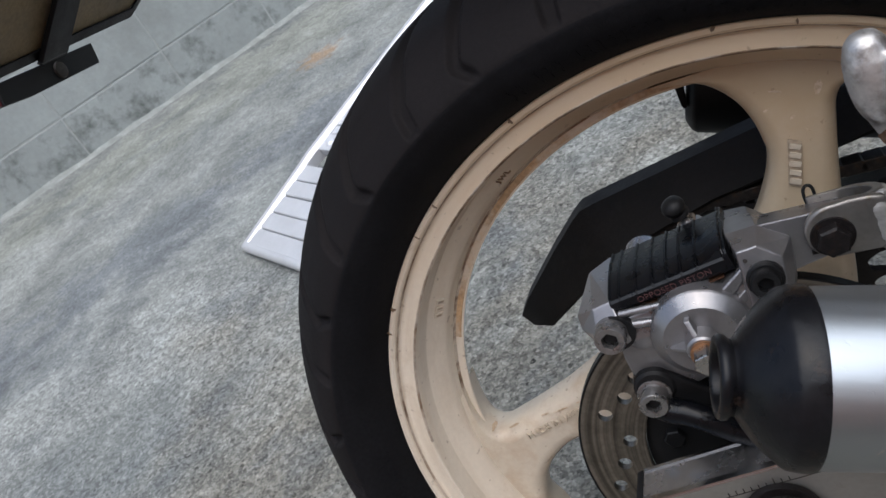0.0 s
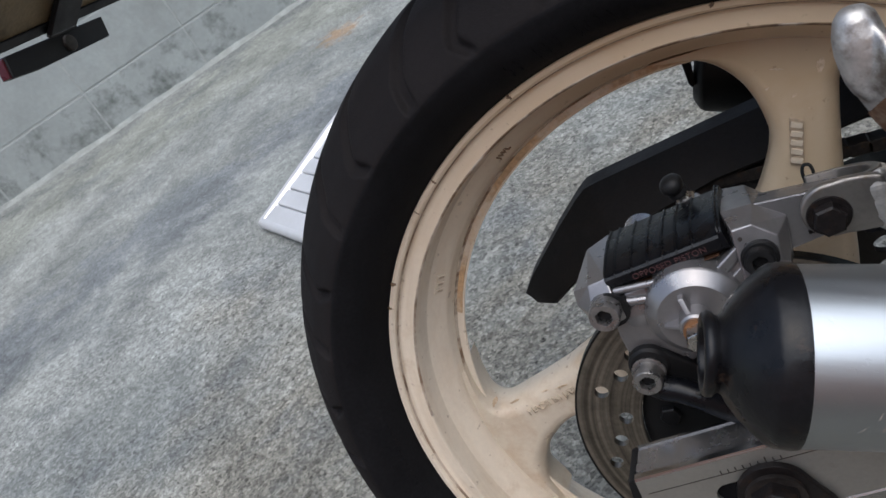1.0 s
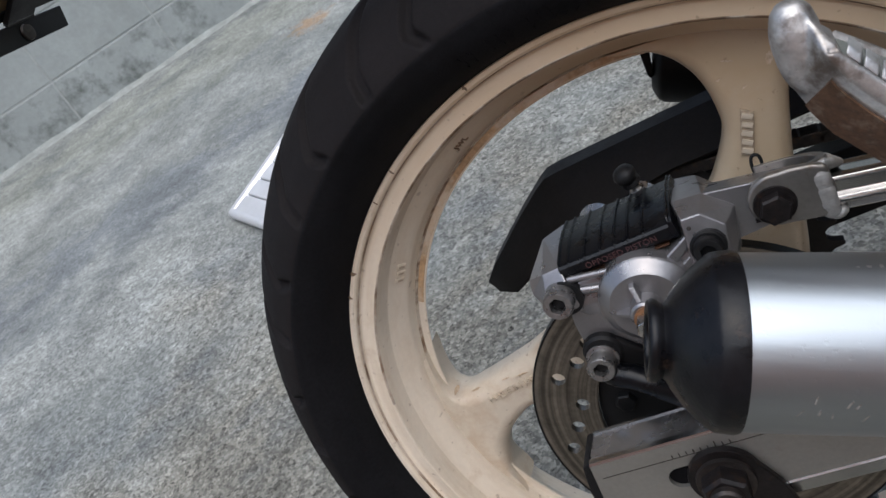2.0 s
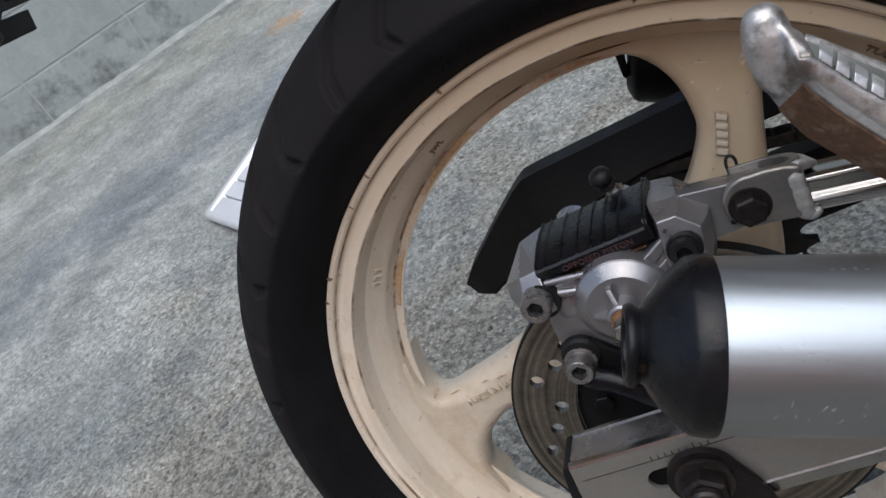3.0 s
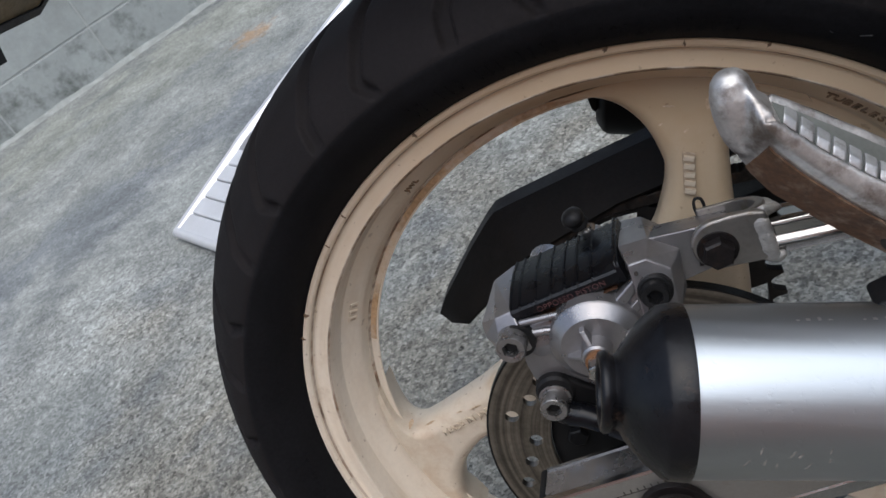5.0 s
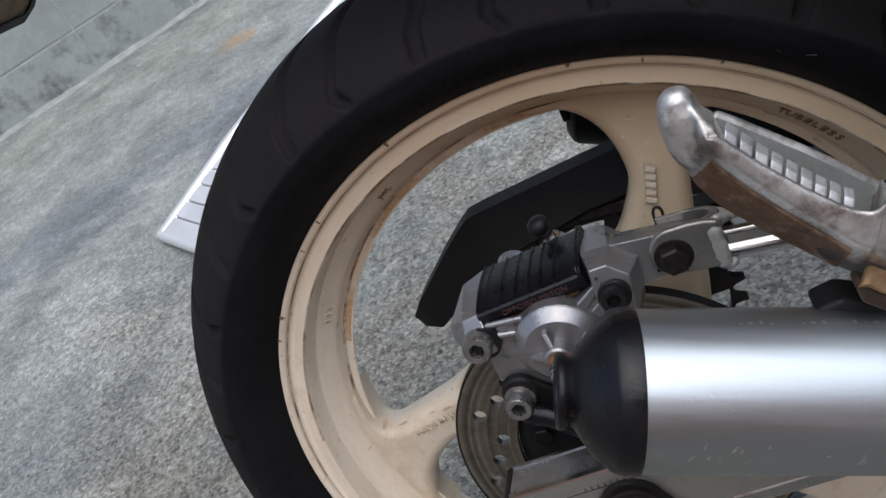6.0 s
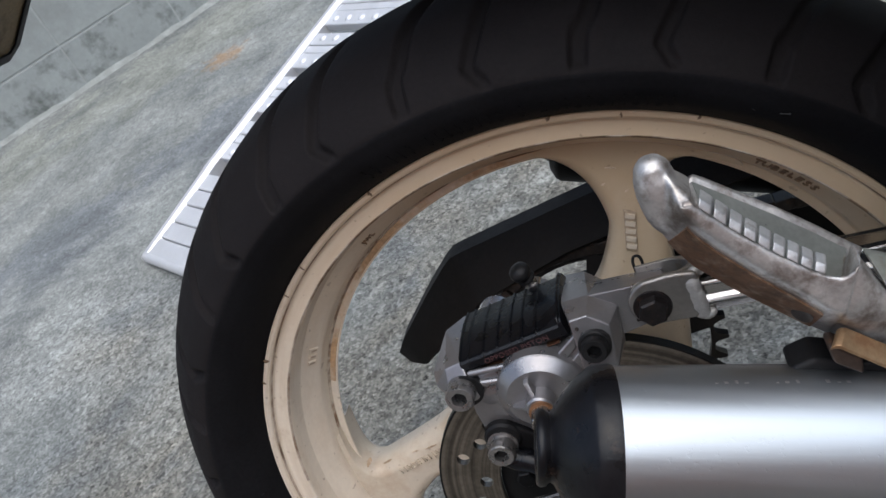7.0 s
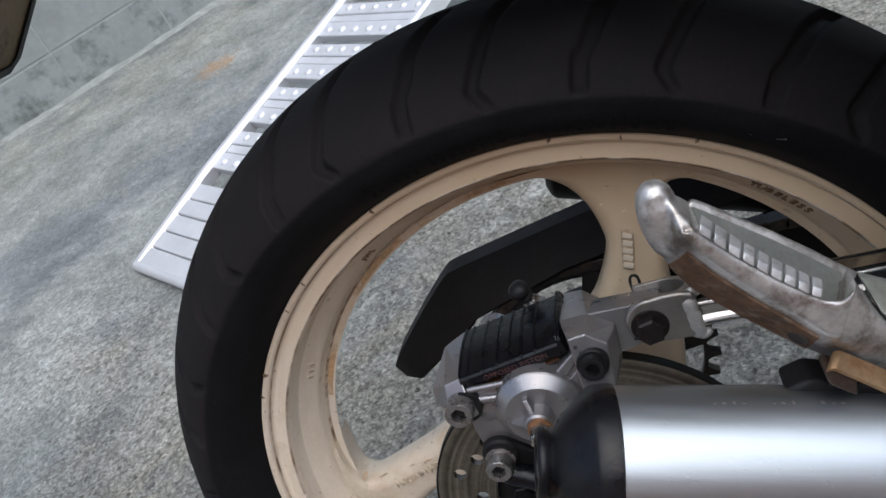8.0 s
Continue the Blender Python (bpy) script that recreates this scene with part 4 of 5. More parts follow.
part("piston_housing", turned([(-0.036, 0.0), (-0.036, 0.0254), (-0.0562, 0.0252), (-0.0572, 0.0246), (-0.0622, 0.0196), (-0.0628, 0.0188), (-0.0622, 0.0)], (HX, 0, HZ), (0, 1, 0), 72), SILVER, caliper, "", 12)
part("housing_fin", hull([(HX - 0.0015, -0.061, HZ + 0.005), (HX + 0.0010, -0.061, HZ + 0.005), (HX - 0.0050, -0.0665, HZ + 0.0148), (HX - 0.0022, -0.0665, HZ + 0.0148), (HX - 0.0020, -0.0715, HZ + 0.0052), (HX + 0.0005, -0.0715, HZ + 0.0052), (HX - 0.0050, -0.061, HZ + 0.0152), (HX - 0.0022, -0.061, HZ + 0.0152)], 0.0005), SILVER, caliper)
part("housing_fin", hull([(HX - 0.0065, -0.061, HZ), (HX - 0.0065, -0.061, HZ + 0.002), (HX - 0.016, -0.0650, HZ - 0.001), (HX - 0.016, -0.0650, HZ + 0.0005), (HX - 0.0065, -0.0715, HZ), (HX - 0.0065, -0.0715, HZ + 0.002), (HX - 0.016, -0.061, HZ - 0.001), (HX - 0.016, -0.061, HZ + 0.0005)], 0.0004), SILVER, caliper)
part("hose_boss", turned([(-0.060, 0.0), (-0.060, 0.0084), (-0.0715, 0.0079), (-0.0725, 0.0068), (-0.0725, 0.0)], (HX, 0, HZ), (0, 1, 0), 32), SILVER, caliper)
part("copper_washer", turned([(-0.0722, 0.0), (-0.0722, 0.0070), (-0.0742, 0.0070), (-0.0742, 0.0)], (HX + 0.0008, 0, HZ - 0.001), (0, 1, 0), 28), COPPER, caliper, "orange copper sealing washer")
part("banjo_bolt", hexagon((HX + 0.0012, -0.0742, HZ - 0.002), (0, -1, 0), 0.0068, 0.008, 0.3), STEEL, caliper)
# two arms from the housing up to the end casting
part("web", hull([(0.0190, -0.0500, 0.1265), (0.0225, -0.0480, 0.1215), (-0.0010, -0.0550, 0.1140), (0.0050, -0.0550, 0.1090), (0.0190, -0.0400, 0.1245), (0.0225, -0.0400, 0.1200), (-0.0010, -0.0440, 0.1130), (0.0050, -0.0440, 0.1080)], 0.0016, 3), SILVER, caliper, "", 60)
part("web", hull([(0.0225, -0.0490, 0.1180), (0.0245, -0.0490, 0.1140), (0.0080, -0.0530, 0.1085), (0.0110, -0.0530, 0.1040), (0.0225, -0.0400, 0.1170), (0.0245, -0.0400, 0.1130), (0.0080, -0.0440, 0.1075), (0.0110, -0.0440, 0.1030)], 0.0012, 3), SILVER, caliper, "", 60)
part("pin_dimple", turned([(0.0, 0.0), (0.0, 0.0011), (0.0004, 0.0009), (0.0004, 0.0)], (0.0203, -0.0512, 0.1292), (0, -1, 0.35), 12), DARKSTEEL, caliper)
socket_bolt((-0.0537, -0.0500, 0.1090), (0, -1, 0.06), 0.0084, 0.0130, caliper, "bolt", "silver socket-head bolt", ZINC)
part("collar", turned([(-0.044, 0.0), (-0.044, 0.0100), (-0.0535, 0.0100), (-0.0525, 0.0)], (-0.0515, 0, 0.1075), (0, 1, 0), 32), BLACK, caliper)
socket_bolt((0.0268, -0.0515, 0.1180), (0, -1, 0.12), 0.0072, 0.0100, caliper, "bolt", "black socket-head bolt", BLACK)
part("bolt_collar", turned([(0.0, 0.0), (0.0, 0.0090), (0.0040, 0.0090), (0.0050, 0.0082), (0.0050, 0.0)], (0.0268, -0.0505, 0.1178), (0, -1, 0.12), 32), BLACK, caliper)
socket_bolt((-0.0456, -0.0520, 0.0645), (0, -1, 0), 0.0080, 0.0105, caliper, "bolt", "silver socket-head bolt", ZINC)
part("bolt_washer", turned([(0.0, 0.0), (0.0, 0.0092), (0.0016, 0.0092), (0.0020, 0.0086), (0.0020, 0.0)], (-0.0452, -0.0518, 0.0650), (0, -1, 0), 28), ZINC, caliper)
# black mounting bracket: a round boss and an arm that runs inwards
part("mounting_boss", turned([(0.0, 0.0), (0.0, 0.0118), (0.0120, 0.0112), (0.0134, 0.0096), (0.0134, 0.0)], (-0.0440, -0.0390, 0.0680), (0, -1, 0), 36), BLACK, caliper, "black bracket boss")
part("mounting_arm", hull([(-0.0450, -0.0510, 0.0790), (-0.0340, -0.0510, 0.0745), (-0.0235, -0.0500, 0.0590), (-0.0100, -0.0490, 0.0440), (0.015, -0.0480, 0.030), (-0.0450, -0.0510, 0.0580), (-0.0200, -0.0490, 0.0400), (0.0, -0.0480, 0.020),
                           (-0.0450, -0.0400, 0.0790), (-0.0340, -0.0400, 0.0745), (-0.0100, -0.0400, 0.0440), (0.015, -0.0400, 0.030), (-0.0450, -0.0400, 0.0580), (0.0, -0.0400, 0.020)], 0.0025, 3), BLACK, caliper, "black caliper mounting arm", 50)
part("brake_hose", sweep([(-0.0440, -0.0540, 0.0570), (-0.0380, -0.0560, 0.0545), (-0.0315, -0.0575, 0.0530), (-0.0217, -0.060, 0.0480), (-0.0100, -0.060, 0.0380), (0.012, -0.058, 0.020)], 0.0068, 18), COVER, caliper, "black rubber brake hose")

# ribbed rubber cover over the pads
A0, A1 = Vector((-0.0503, 0, 0.1240)), Vector((0.0135, 0, 0.1334))
RIBS = (0.0, 0.085, 0.235, 0.375, 0.50, 0.615, 0.745, 0.955, 1.0)


def cover_mesh():
    along = A1 - A0
    u = Vector((-along.z, 0, along.x)).normalized()
    stops = []
    for a, b in zip(RIBS, RIBS[1:]):
        lip = 0.0016 if a > 0.9 else 0.0
        stops += [(a + 0.001, -0.0002), (a + 0.006, 0.0012 + lip), (a + 0.017, 0.0011 + lip), (a + 0.024, 0.0002 + lip), (b - 0.004, 0.0003 + lip)]
    stops.append((1.0, -0.0012))
    secs = []
    for f, lift in stops:
        p = A0 + along * f
        low = -0.0085 - 0.0016 * f

        def at(y, h):
            q = p + u * h
            return (q.x, y, q.z)
        secs.append([at(-0.0455, low), at(-0.0482, low + 0.0016), at(-0.0492, low + 0.0034), at(-0.0491, -0.0014), at(-0.0481, -0.0002 + lift * 0.6), at(-0.0460, 0.0006 + lift), at(-0.030, 0.0026 + lift), at(-0.015, 0.0028 + lift), at(0.000, 0.0012 + lift), at(0.003, -0.003), at(0.003, -0.010)])
    return loft(secs)


cover = part("pad_cover", cover_mesh(), COVER, caliper, "ribbed black rubber pad cover", 24)
along = (A1 - A0).normalized()
up = Vector((-along.z, 0, along.x))
lettering("cover_wording", "OPPOSED PISTON", 0.0047, 0.0003, axes(A0 + (A1 - A0) * 0.53 + up * -0.0046 + Vector((0, -0.0492, 0)), along, up), REDPAINT, caliper, "dull red letters", 1.06)
# thin orange-brown strip along the cover's lower edge
part("pad_spring", hull([(A0 + (A1 - A0) * f + up * h + Vector((0, y, 0)))[:] for f in (0.12, 0.90) for h in (-0.0100, -0.0106) for y in (-0.0490, -0.0440)], 0.0002), mat("brown_strip_metal", (0.10, 0.05, 0.03), 0.4, metal=0.5), caliper, "thin orange-brown strip under the cover")

# bleed nipple with its cap
part("bleed_nipple", rod((-0.0045, 0.0070, 0.124), (-0.0088, 0.0005, 0.141), 0.0032, 16), STEEL, caliper)
part("nipple_nut", hexagon((-0.0052, 0.0060, 0.1270), (-0.0043, -0.0065, 0.017), 0.0060, 0.006), STEEL, caliper)
part("nipple_cap", turned([(0, 0.0), (0, 0.0040), (0.0008, 0.0056), (0.0024, 0.0056), (0.0030, 0.0047), (0.0042, 0.0046), (0.0056, 0.0060), (0.0080, 0.0066), (0.0104, 0.0058), (0.0120, 0.0034), (0.0126, 0.0)], (-0.0080, 0.0020, 0.1370), (-0.0035, -0.0048, 0.013), 24), BLACK, caliper, "black rubber dust cap", 60)

# ---- torque rod ----
SATIN = mat("satin_alloy", (0.25, 0.235, 0.22), 0.36, metal=0.7, var=0.1, scale=80, bump=0.00025, bscale=160, stain=(0.2, 0.13, 0.055), stain_scale=70, stain_cut=(0.56, 0.78))
RUSTY = mat("rusty_dark_bolt", (0.011, 0.009, 0.009), 0.42, spec=0.25, var=0.3, scale=200, stain=(0.05, 0.026, 0.014), stain_scale=140, stain_cut=(0.56, 0.76), bump=0.0004, bscale=500)
arm = part("torque_rod", hull([(0.0270, -0.0335, 0.1373), (0.0690, -0.0335, 0.1352), (0.0340, -0.0345, 0.1062), (0.0440, -0.0345, 0.1088), (0.0690, -0.0345, 0.1135), (0.0270, -0.002, 0.1268), (0.0690, -0.005, 0.1262), (0.0360, -0.002, 0.105), (0.0690, -0.005, 0.1120)], 0.0010), SILVER, bike, "welded aluminium brake torque rod with cast end", 12)
CX, CZ, CR = 0.0626, 0.1268, 0.0140
CLEVIS = [(CX + CR * math.cos(math.radians(d)), CZ + CR * math.sin(math.radians(d))) for d in range(85, 285, 10)] + [(0.0700, 0.1122), (0.0800, 0.1115), (0.0870, 0.1130), (0.0885, 0.1260), (0.0870, 0.1385), (0.0800, 0.1405), (0.0710, 0.1412)]
part("clevis_plate", prism(CLEVIS, -0.0412, -0.0362, 0.0018, 3), SATIN, arm, "dulled aluminium clevis cheek")


def slot_ring(near, far, end, n=9):
    """The U of the clevis seen from above, from the open near end round to the open far end."""
    r = (far - near) / 2
    c = (near + far) / 2
    out = [(0.0600, near), (0.0680, near)]
    for k in range(n):
        g = -math.pi / 2 + math.pi * k / (n - 1)
        out.append((end - r * 0.9 + r * 0.9 * math.cos(g), c + r * math.sin(g)))
    return out + [(0.0640, far), (0.0540, far)]


outer, inner = slot_ring(-0.0404, -0.0030, 0.0885), slot_ring(-0.0368, -0.0072, 0.0838)
bm = bmesh.new()
for lo in (False, True):
    for ring in (outer, inner):
        for x, y in ring:
            bm.verts.new((x, y, (0.1125 if lo else 0.1408) - 0.29 * (y + 0.0404)))
bm.verts.ensure_lookup_table()
n = len(outer)
V = bm.verts
for i in range(n - 1):
    for a, b in ((0, n), (2 * n, 3 * n)):
        bm.faces.new((V[a + i], V[a + i + 1], V[b + i + 1], V[b + i]))
    bm.faces.new((V[i], V[i + 1], V[2 * n + i + 1], V[2 * n + i]))
    bm.faces.new((V[n + i], V[n + i + 1], V[3 * n + i + 1], V[3 * n + i]))
for i in (0, n - 1):
    bm.faces.new((V[i], V[n + i], V[3 * n + i], V[2 * n + i]))
bmesh.ops.recalc_face_normals(bm, faces=bm.faces)
part("clevis_loop", soften(bm, 0.0011, 3, 40), SATIN, arm, "dulled aluminium loop of the clevis")
# added dark plate that makes the inside of the clevis read as shaded
part("clevis_floor", hull([(x, y, z - 0.29 * (y + 0.0404)) for x in (0.050, 0.0800) for y in (-0.0366, -0.0075) for z in (0.1160, 0.1180)], 0.0), RUSTY, arm, "dark plate in the clevis, put there for its shade")
part("bolt_washer", turned([(-0.0410, 0.0), (-0.0410, 0.0104), (-0.0422, 0.0100), (-0.0422, 0.0)], (0.0608, 0, 0.1248), (0, 1, 0), 32), RUSTY, arm)
part("clevis_bolt", hexagon((0.0608, -0.0420, 0.1248), (0, -1, 0), 0.0082, 0.0068, 0.2), RUSTY, arm, "rusty dark hexagon bolt")


def weld(points, r, segs=16, steps=64):
    """A laid weld: a flattish run of fine overlapping ripples along a smooth line."""
    pts = spline(points, steps)
    bm = bmesh.new()
    rows = []
    for i, p in enumerate(pts):
        tan = (pts[min(i + 1, steps - 1)] - pts[max(i - 1, 0)]).normalized()
        u = tan.cross(Vector((0.2, 1, 0.1))).normalized()
        v = tan.cross(u)
        rr = r * (1 + 0.030 * math.sin(i * 1.9) + 0.16 * noise.noise((i * 0.16, r * 900, 2.0))) * (0.7 + 0.3 * min(1.0, i / 4, (steps - 1 - i) / 4))
        rows.append([bm.verts.new(p + rr * (math.cos(2 * math.pi * k / segs) * u * 1.15 + math.sin(2 * math.pi * k / segs) * v * 0.62)) for k in range(segs)])
    for a, b in zip(rows, rows[1:]):
        for k in range(segs):
            bm.faces.new((a[k], a[(k + 1) % segs], b[(k + 1) % segs], b[k]))
    bm.faces.new(rows[0])
    bm.faces.new(rows[-1])
    return bm


part("weld_bead", weld([(0.0835, -0.0375, 0.1382), (0.0828, -0.0392, 0.1340), (0.0836, -0.0396, 0.1250), (0.0842, -0.0396, 0.1160), (0.0850, -0.0385, 0.1095)], 0.0040), WELD, arm, "pale rippled weld", 80, False)
part("weld_bead", weld([(0.0838, -0.0375, 0.1375), (0.0885, -0.0310, 0.1335), (0.0905, -0.0220, 0.1300), (0.0890, -0.0110, 0.1270)], 0.0040), WELD, arm, "", 80, False)
part("weld_blob", turned([(-0.0035, 0.0), (-0.003, 0.0016), (-0.001, 0.0027), (0.002, 0.0028), (0.0045, 0.0018), (0.0055, 0.0)], (0.0868, -0.0385, 0.1105), (0.8, -0.1, 0.35), 18), WELD, arm, "", 80, False)
TUBE = [(-0.0100, 0.1232), (-0.0122, 0.1252), (-0.0145, 0.1240), (-0.0290, 0.1262), (-0.0312, 0.1290), (-0.0345, 0.1278), (-0.0352, 0.1262), (-0.0345, 0.1200), (-0.0372, 0.1182), (-0.0380, 0.1160), (-0.0365, 0.1108), (-0.0300, 0.1080), (-0.0100, 0.1060)]
part("rod_tube", loft([[(x, y, z - 0.055 * (x - 0.088)) for y, z in TUBE] for x in (0.085, 0.13, 0.32)], 0.0006), POLISHED, arm, "ribbed polished aluminium tube")
# spring clip behind the clevis bolt
part("spring_clip", sweep([(0.0545, -0.004, 0.124), (0.0538, -0.002, 0.1310), (0.0552, -0.0010, 0.1345), (0.0578, -0.0010, 0.1342), (0.0588, -0.001, 0.1315), (0.0588, -0.002, 0.1280)], 0.0009, 8), BLACK, arm, "black wire spring clip")

# ---- swing arm ----
def top_z(x):
    return 0.0195 + 0.150 * (x + 0.067)


def low_z(x):
    return -0.0275 + 0.172 * x


SLOT = circle(-0.0205, 0.001, 0.0072, 16)[4:13] + circle(0.010, 0.006, 0.0075, 16)[12:] + circle(0.010, 0.006, 0.0075, 16)[:5]
ARM = [(-0.067, top_z(-0.067) - 0.001), (0.40, top_z(0.40)), (0.40, low_z(0.40) + 0.010), (-0.067, low_z(-0.067) + 0.010)]
swing = part("swingarm", prism([(-0.067, top_z(-0.067) - 0.0004), (0.40, top_z(0.40) - 0.0004), (0.40, low_z(0.40)), (-0.067, low_z(-0.067))], -0.0795, -0.0570, 0.0012, 3), mat("dull_anodised_top", (0.36, 0.345, 0.34), 0.24, metal=0.9, var=0.1, scale=60, stain=(0.3, 0.27, 0.24), stain_scale=170, stain_cut=(0.66, 0.74)), bike, "aluminium box-section swingarm with a dull top")
part("far_edge", loft([[(x, -0.0590, top_z(x) - 0.0002), (x, -0.0590, top_z(x) + 0.0005), (x, -0.0566, top_z(x) + 0.0004), (x, -0.0566, top_z(x) - 0.002)] for x in (-0.066, 0.40)]), POLISHED, swing)
side = part("side_plate", prism(ARM, -0.0830, -0.0797, 0.0, holes=[SLOT]), mat("satin_swingarm_side", (0.3, 0.29, 0.265), 0.4, metal=0.6, var=0.07, scale=30, stain=(0.2, 0.17, 0.14), stain_scale=60, stain_cut=(0.62, 0.8)), swing, "satin aluminium side face")
part("top_edge", loft([[(x, -0.0832, top_z(x) - 0.0015), (x, -0.0825, top_z(x)), (x, -0.0790, top_z(x) + 0.0002), (x, -0.0790, top_z(x) - 0.0025)] for x in (-0.067, 0.40)]), POLISHED, swing)
part("lower_edge", loft([[(x, -0.0831, low_z(x) + 0.0110), (x, -0.0838, low_z(x) + 0.0100), (x, -0.0815, low_z(x) + 0.0005), (x, -0.0790, low_z(x)), (x, -0.0790, low_z(x) + 0.0110)] for x in (-0.067, 0.40)]), POLISHED, swing)
# near-black sheet behind the slot, standing for the shade inside it
part("slot_liner", prism(SLOT, -0.0800, -0.0796), RUBBER, swing)
part("scale_line", prism([(-0.062, 0.0085), (0.030, 0.0228), (0.030, 0.0231), (-0.062, 0.0088)], -0.0833, -0.0829), DARKSTEEL, swing)
for k in range(9):
    x = -0.0215 + 0.0039 * k
    z = 0.0150 + 0.155 * (x + 0.0215)
    hgt = 0.0042 if k == 6 else 0.0026
    part("scale_tick", prism([(x, z), (x + 0.0005, z), (x + 0.0001, z + hgt), (x - 0.0004, z + hgt)], -0.0834, -0.0829), DARKSTEEL, swing)
part("end_plug", prism([(-0.0665, top_z(-0.067) + 0.0006), (-0.0665, low_z(-0.067) - 0.0006), (-0.0705, low_z(-0.067) + 0.001), (-0.0722, 0.000), (-0.0705, top_z(-0.067) - 0.001)], -0.0838, -0.0565, 0.0010), BLACK, swing, "black rubber end plug")
ADJ = [(0.0192 * math.cos(math.radians(d)), 0.0192 * math.sin(math.radians(d))) for d in range(20, 250, 10)] + [(0.006, -0.034), (0.024, -0.040), (0.034, -0.030), (0.027, -0.008)]
part("axle_plate", prism([(x + 0.002, z + 0.001) for x, z in ADJ], -0.0880, -0.0835, 0.001), RUSTY, swing, "dark oily chain adjuster plate")
part("axle_washer", turned([(-0.0878, 0.0), (-0.0878, 0.0155), (-0.0905, 0.0152), (-0.0905, 0.0)], (0.002, 0, 0), (0, 1, 0), 48), DARKSTEEL, swing)
part("axle_nut", hexagon((0.002, -0.0905, 0.0), (0, -1, 0), 0.0130, 0.0105, 0.52), RUSTY, swing, "dark steel axle nut")
part("axle_end", turned([(-0.095, 0.0), (-0.095, 0.0085), (-0.1040, 0.0085), (-0.1055, 0.0072), (-0.1055, 0.005), (-0.1000, 0.004), (-0.1000, 0.0)], (0.002, 0, 0), (0, 1, 0), 28), DARKSTEEL, swing)
part("axle", rod((0, -0.08, 0), (0, 0.18, 0), 0.009, 24), STEEL, bike)
# far arm coloured black instead of aluminium, its shade put into the colour
far = part("far_swingarm", prism([(-0.067, top_z(-0.067)), (0.40, top_z(0.40)), (0.40, low_z(0.40)), (-0.067, low_z(-0.067))], 0.162, 0.188, 0.0015), BLACK, bike, "box-section swingarm side, blackened for the shade it stands in")

# ---- silencers ----
MO = Vector((0.1, -0.1297, 0.0965))
CAPLINE = [(-0.0692, 0.0358), (-0.0694, 0.0367), (-0.0715, 0.0371), (-0.0760, 0.0366), (-0.0790, 0.0360), (-0.0806, 0.0350), (-0.0818, 0.0339), (-0.0860, 0.0303), (-0.0905, 0.0254), (-0.0945, 0.0198), (-0.0962, 0.0166), (-0.0978, 0.0153),
           (-0.0990, 0.0158), (-0.1005, 0.0172), (-0.1025, 0.0174), (-0.1040, 0.0163), (-0.1042, 0.0142), (-0.1030, 0.0122), (-0.0950, 0.0115), (-0.0750, 0.0112), (-0.0750, 0.0)]


def silencer(origin, axis, sleeve, label):
    body = part("silencer", turned([(-0.0740, 0.0), (-0.0740, 0.0350), (-0.0720, 0.0360), (0.0, 0.0360), (0.24, 0.0360), (0.2410, 0.0352), (0.255, 0.030), (0.30, 0.018), (0.36, 0.016), (0.36, 0.0)], origin, axis, 128), sleeve, bike, label)
    part("end_cap", turned(CAPLINE, origin, axis, 96), CAP, body, "sooty black tapered end cap", 60)
    return body


sil = silencer(MO, MA, SLEEVE, "brushed aluminium exhaust silencer")
FA = Vector((MA.x, -MA.y, MA.z))
FO = Vector((0.106, 2 * MID + 0.1297, 0.0965))
far_sil = part("silencer", turned([(-0.1130, 0.0), (-0.1130, 0.0290), (-0.1080, 0.0355), (-0.1040, 0.0372), (0.24, 0.0372), (0.30, 0.018), (0.36, 0.016), (0.36, 0.0)], FO, FA, 96), BLACK, bike, "black exhaust silencer on the far side")
part("silencer_tab", hull([(x, y, z) for x, z in ((-0.0075, 0.1290), (-0.0030, 0.1285), (-0.0055, 0.1262), (-0.0085, 0.1700), (0.0010, 0.1700)) for y in (0.196, 0.201)], 0.0012), BLACK, far_sil, "black bracket tab")
# scuffs and faint stamped marks on the sleeve


def on_sleeve(s, towards, r=0.0362):
    """A point on the sleeve at s along it, on the side that faces a direction."""
    d = Vector(towards)
    d = (d - d.dot(MA) * MA).normalized()
    return MO + MA * s + d * r, d


rnd = random.Random(9)
SCUFF = mat("grey_scuff", (0.42, 0.40, 0.38), 0.5, metal=0.8, var=0.2, scale=300)
for k in range(16):
    s = -0.052 + 0.004 * k + 0.004 * rnd.random() if k < 9 else 0.0 + 0.03 * rnd.random()
    t = rnd.uniform(-0.25, 0.12) if k < 9 else rnd.uniform(-0.2, 0.0)
    p, d = on_sleeve(s, (0, -1, t - 0.05), 0.03595)
    o = part("scuff", box(-0.0005 * rnd.random() - 0.0002, 0.0003, -0.0008 - 0.003 * rnd.random(), 0.0008, -0.0001, 0.00007, 0.0), SCUFF, sil)
    o.matrix_basis = axes(p, MA, d.cross(MA)) @ pose(0, 0, 0, 0, 0, rnd.uniform(-35, 5))
STAMP = mat("faint_stamping", (0.62, 0.62, 0.62), 0.4, metal=1.0)
for k in range(14):
    if k in (4, 5, 9, 10):
        continue
    p, d = on_sleeve(-0.028 + 0.0042 * k, (0, -0.05, 1), 0.03595)
    o = part("stamped_mark", box(-0.0007 - 0.0004 * (k % 2), 0.0006, -0.0007, 0.0007 * (k % 3), -0.0001, 0.00008, 0.0), STAMP, sil)
    o.matrix_basis = axes(p, MA, d.cross(MA))

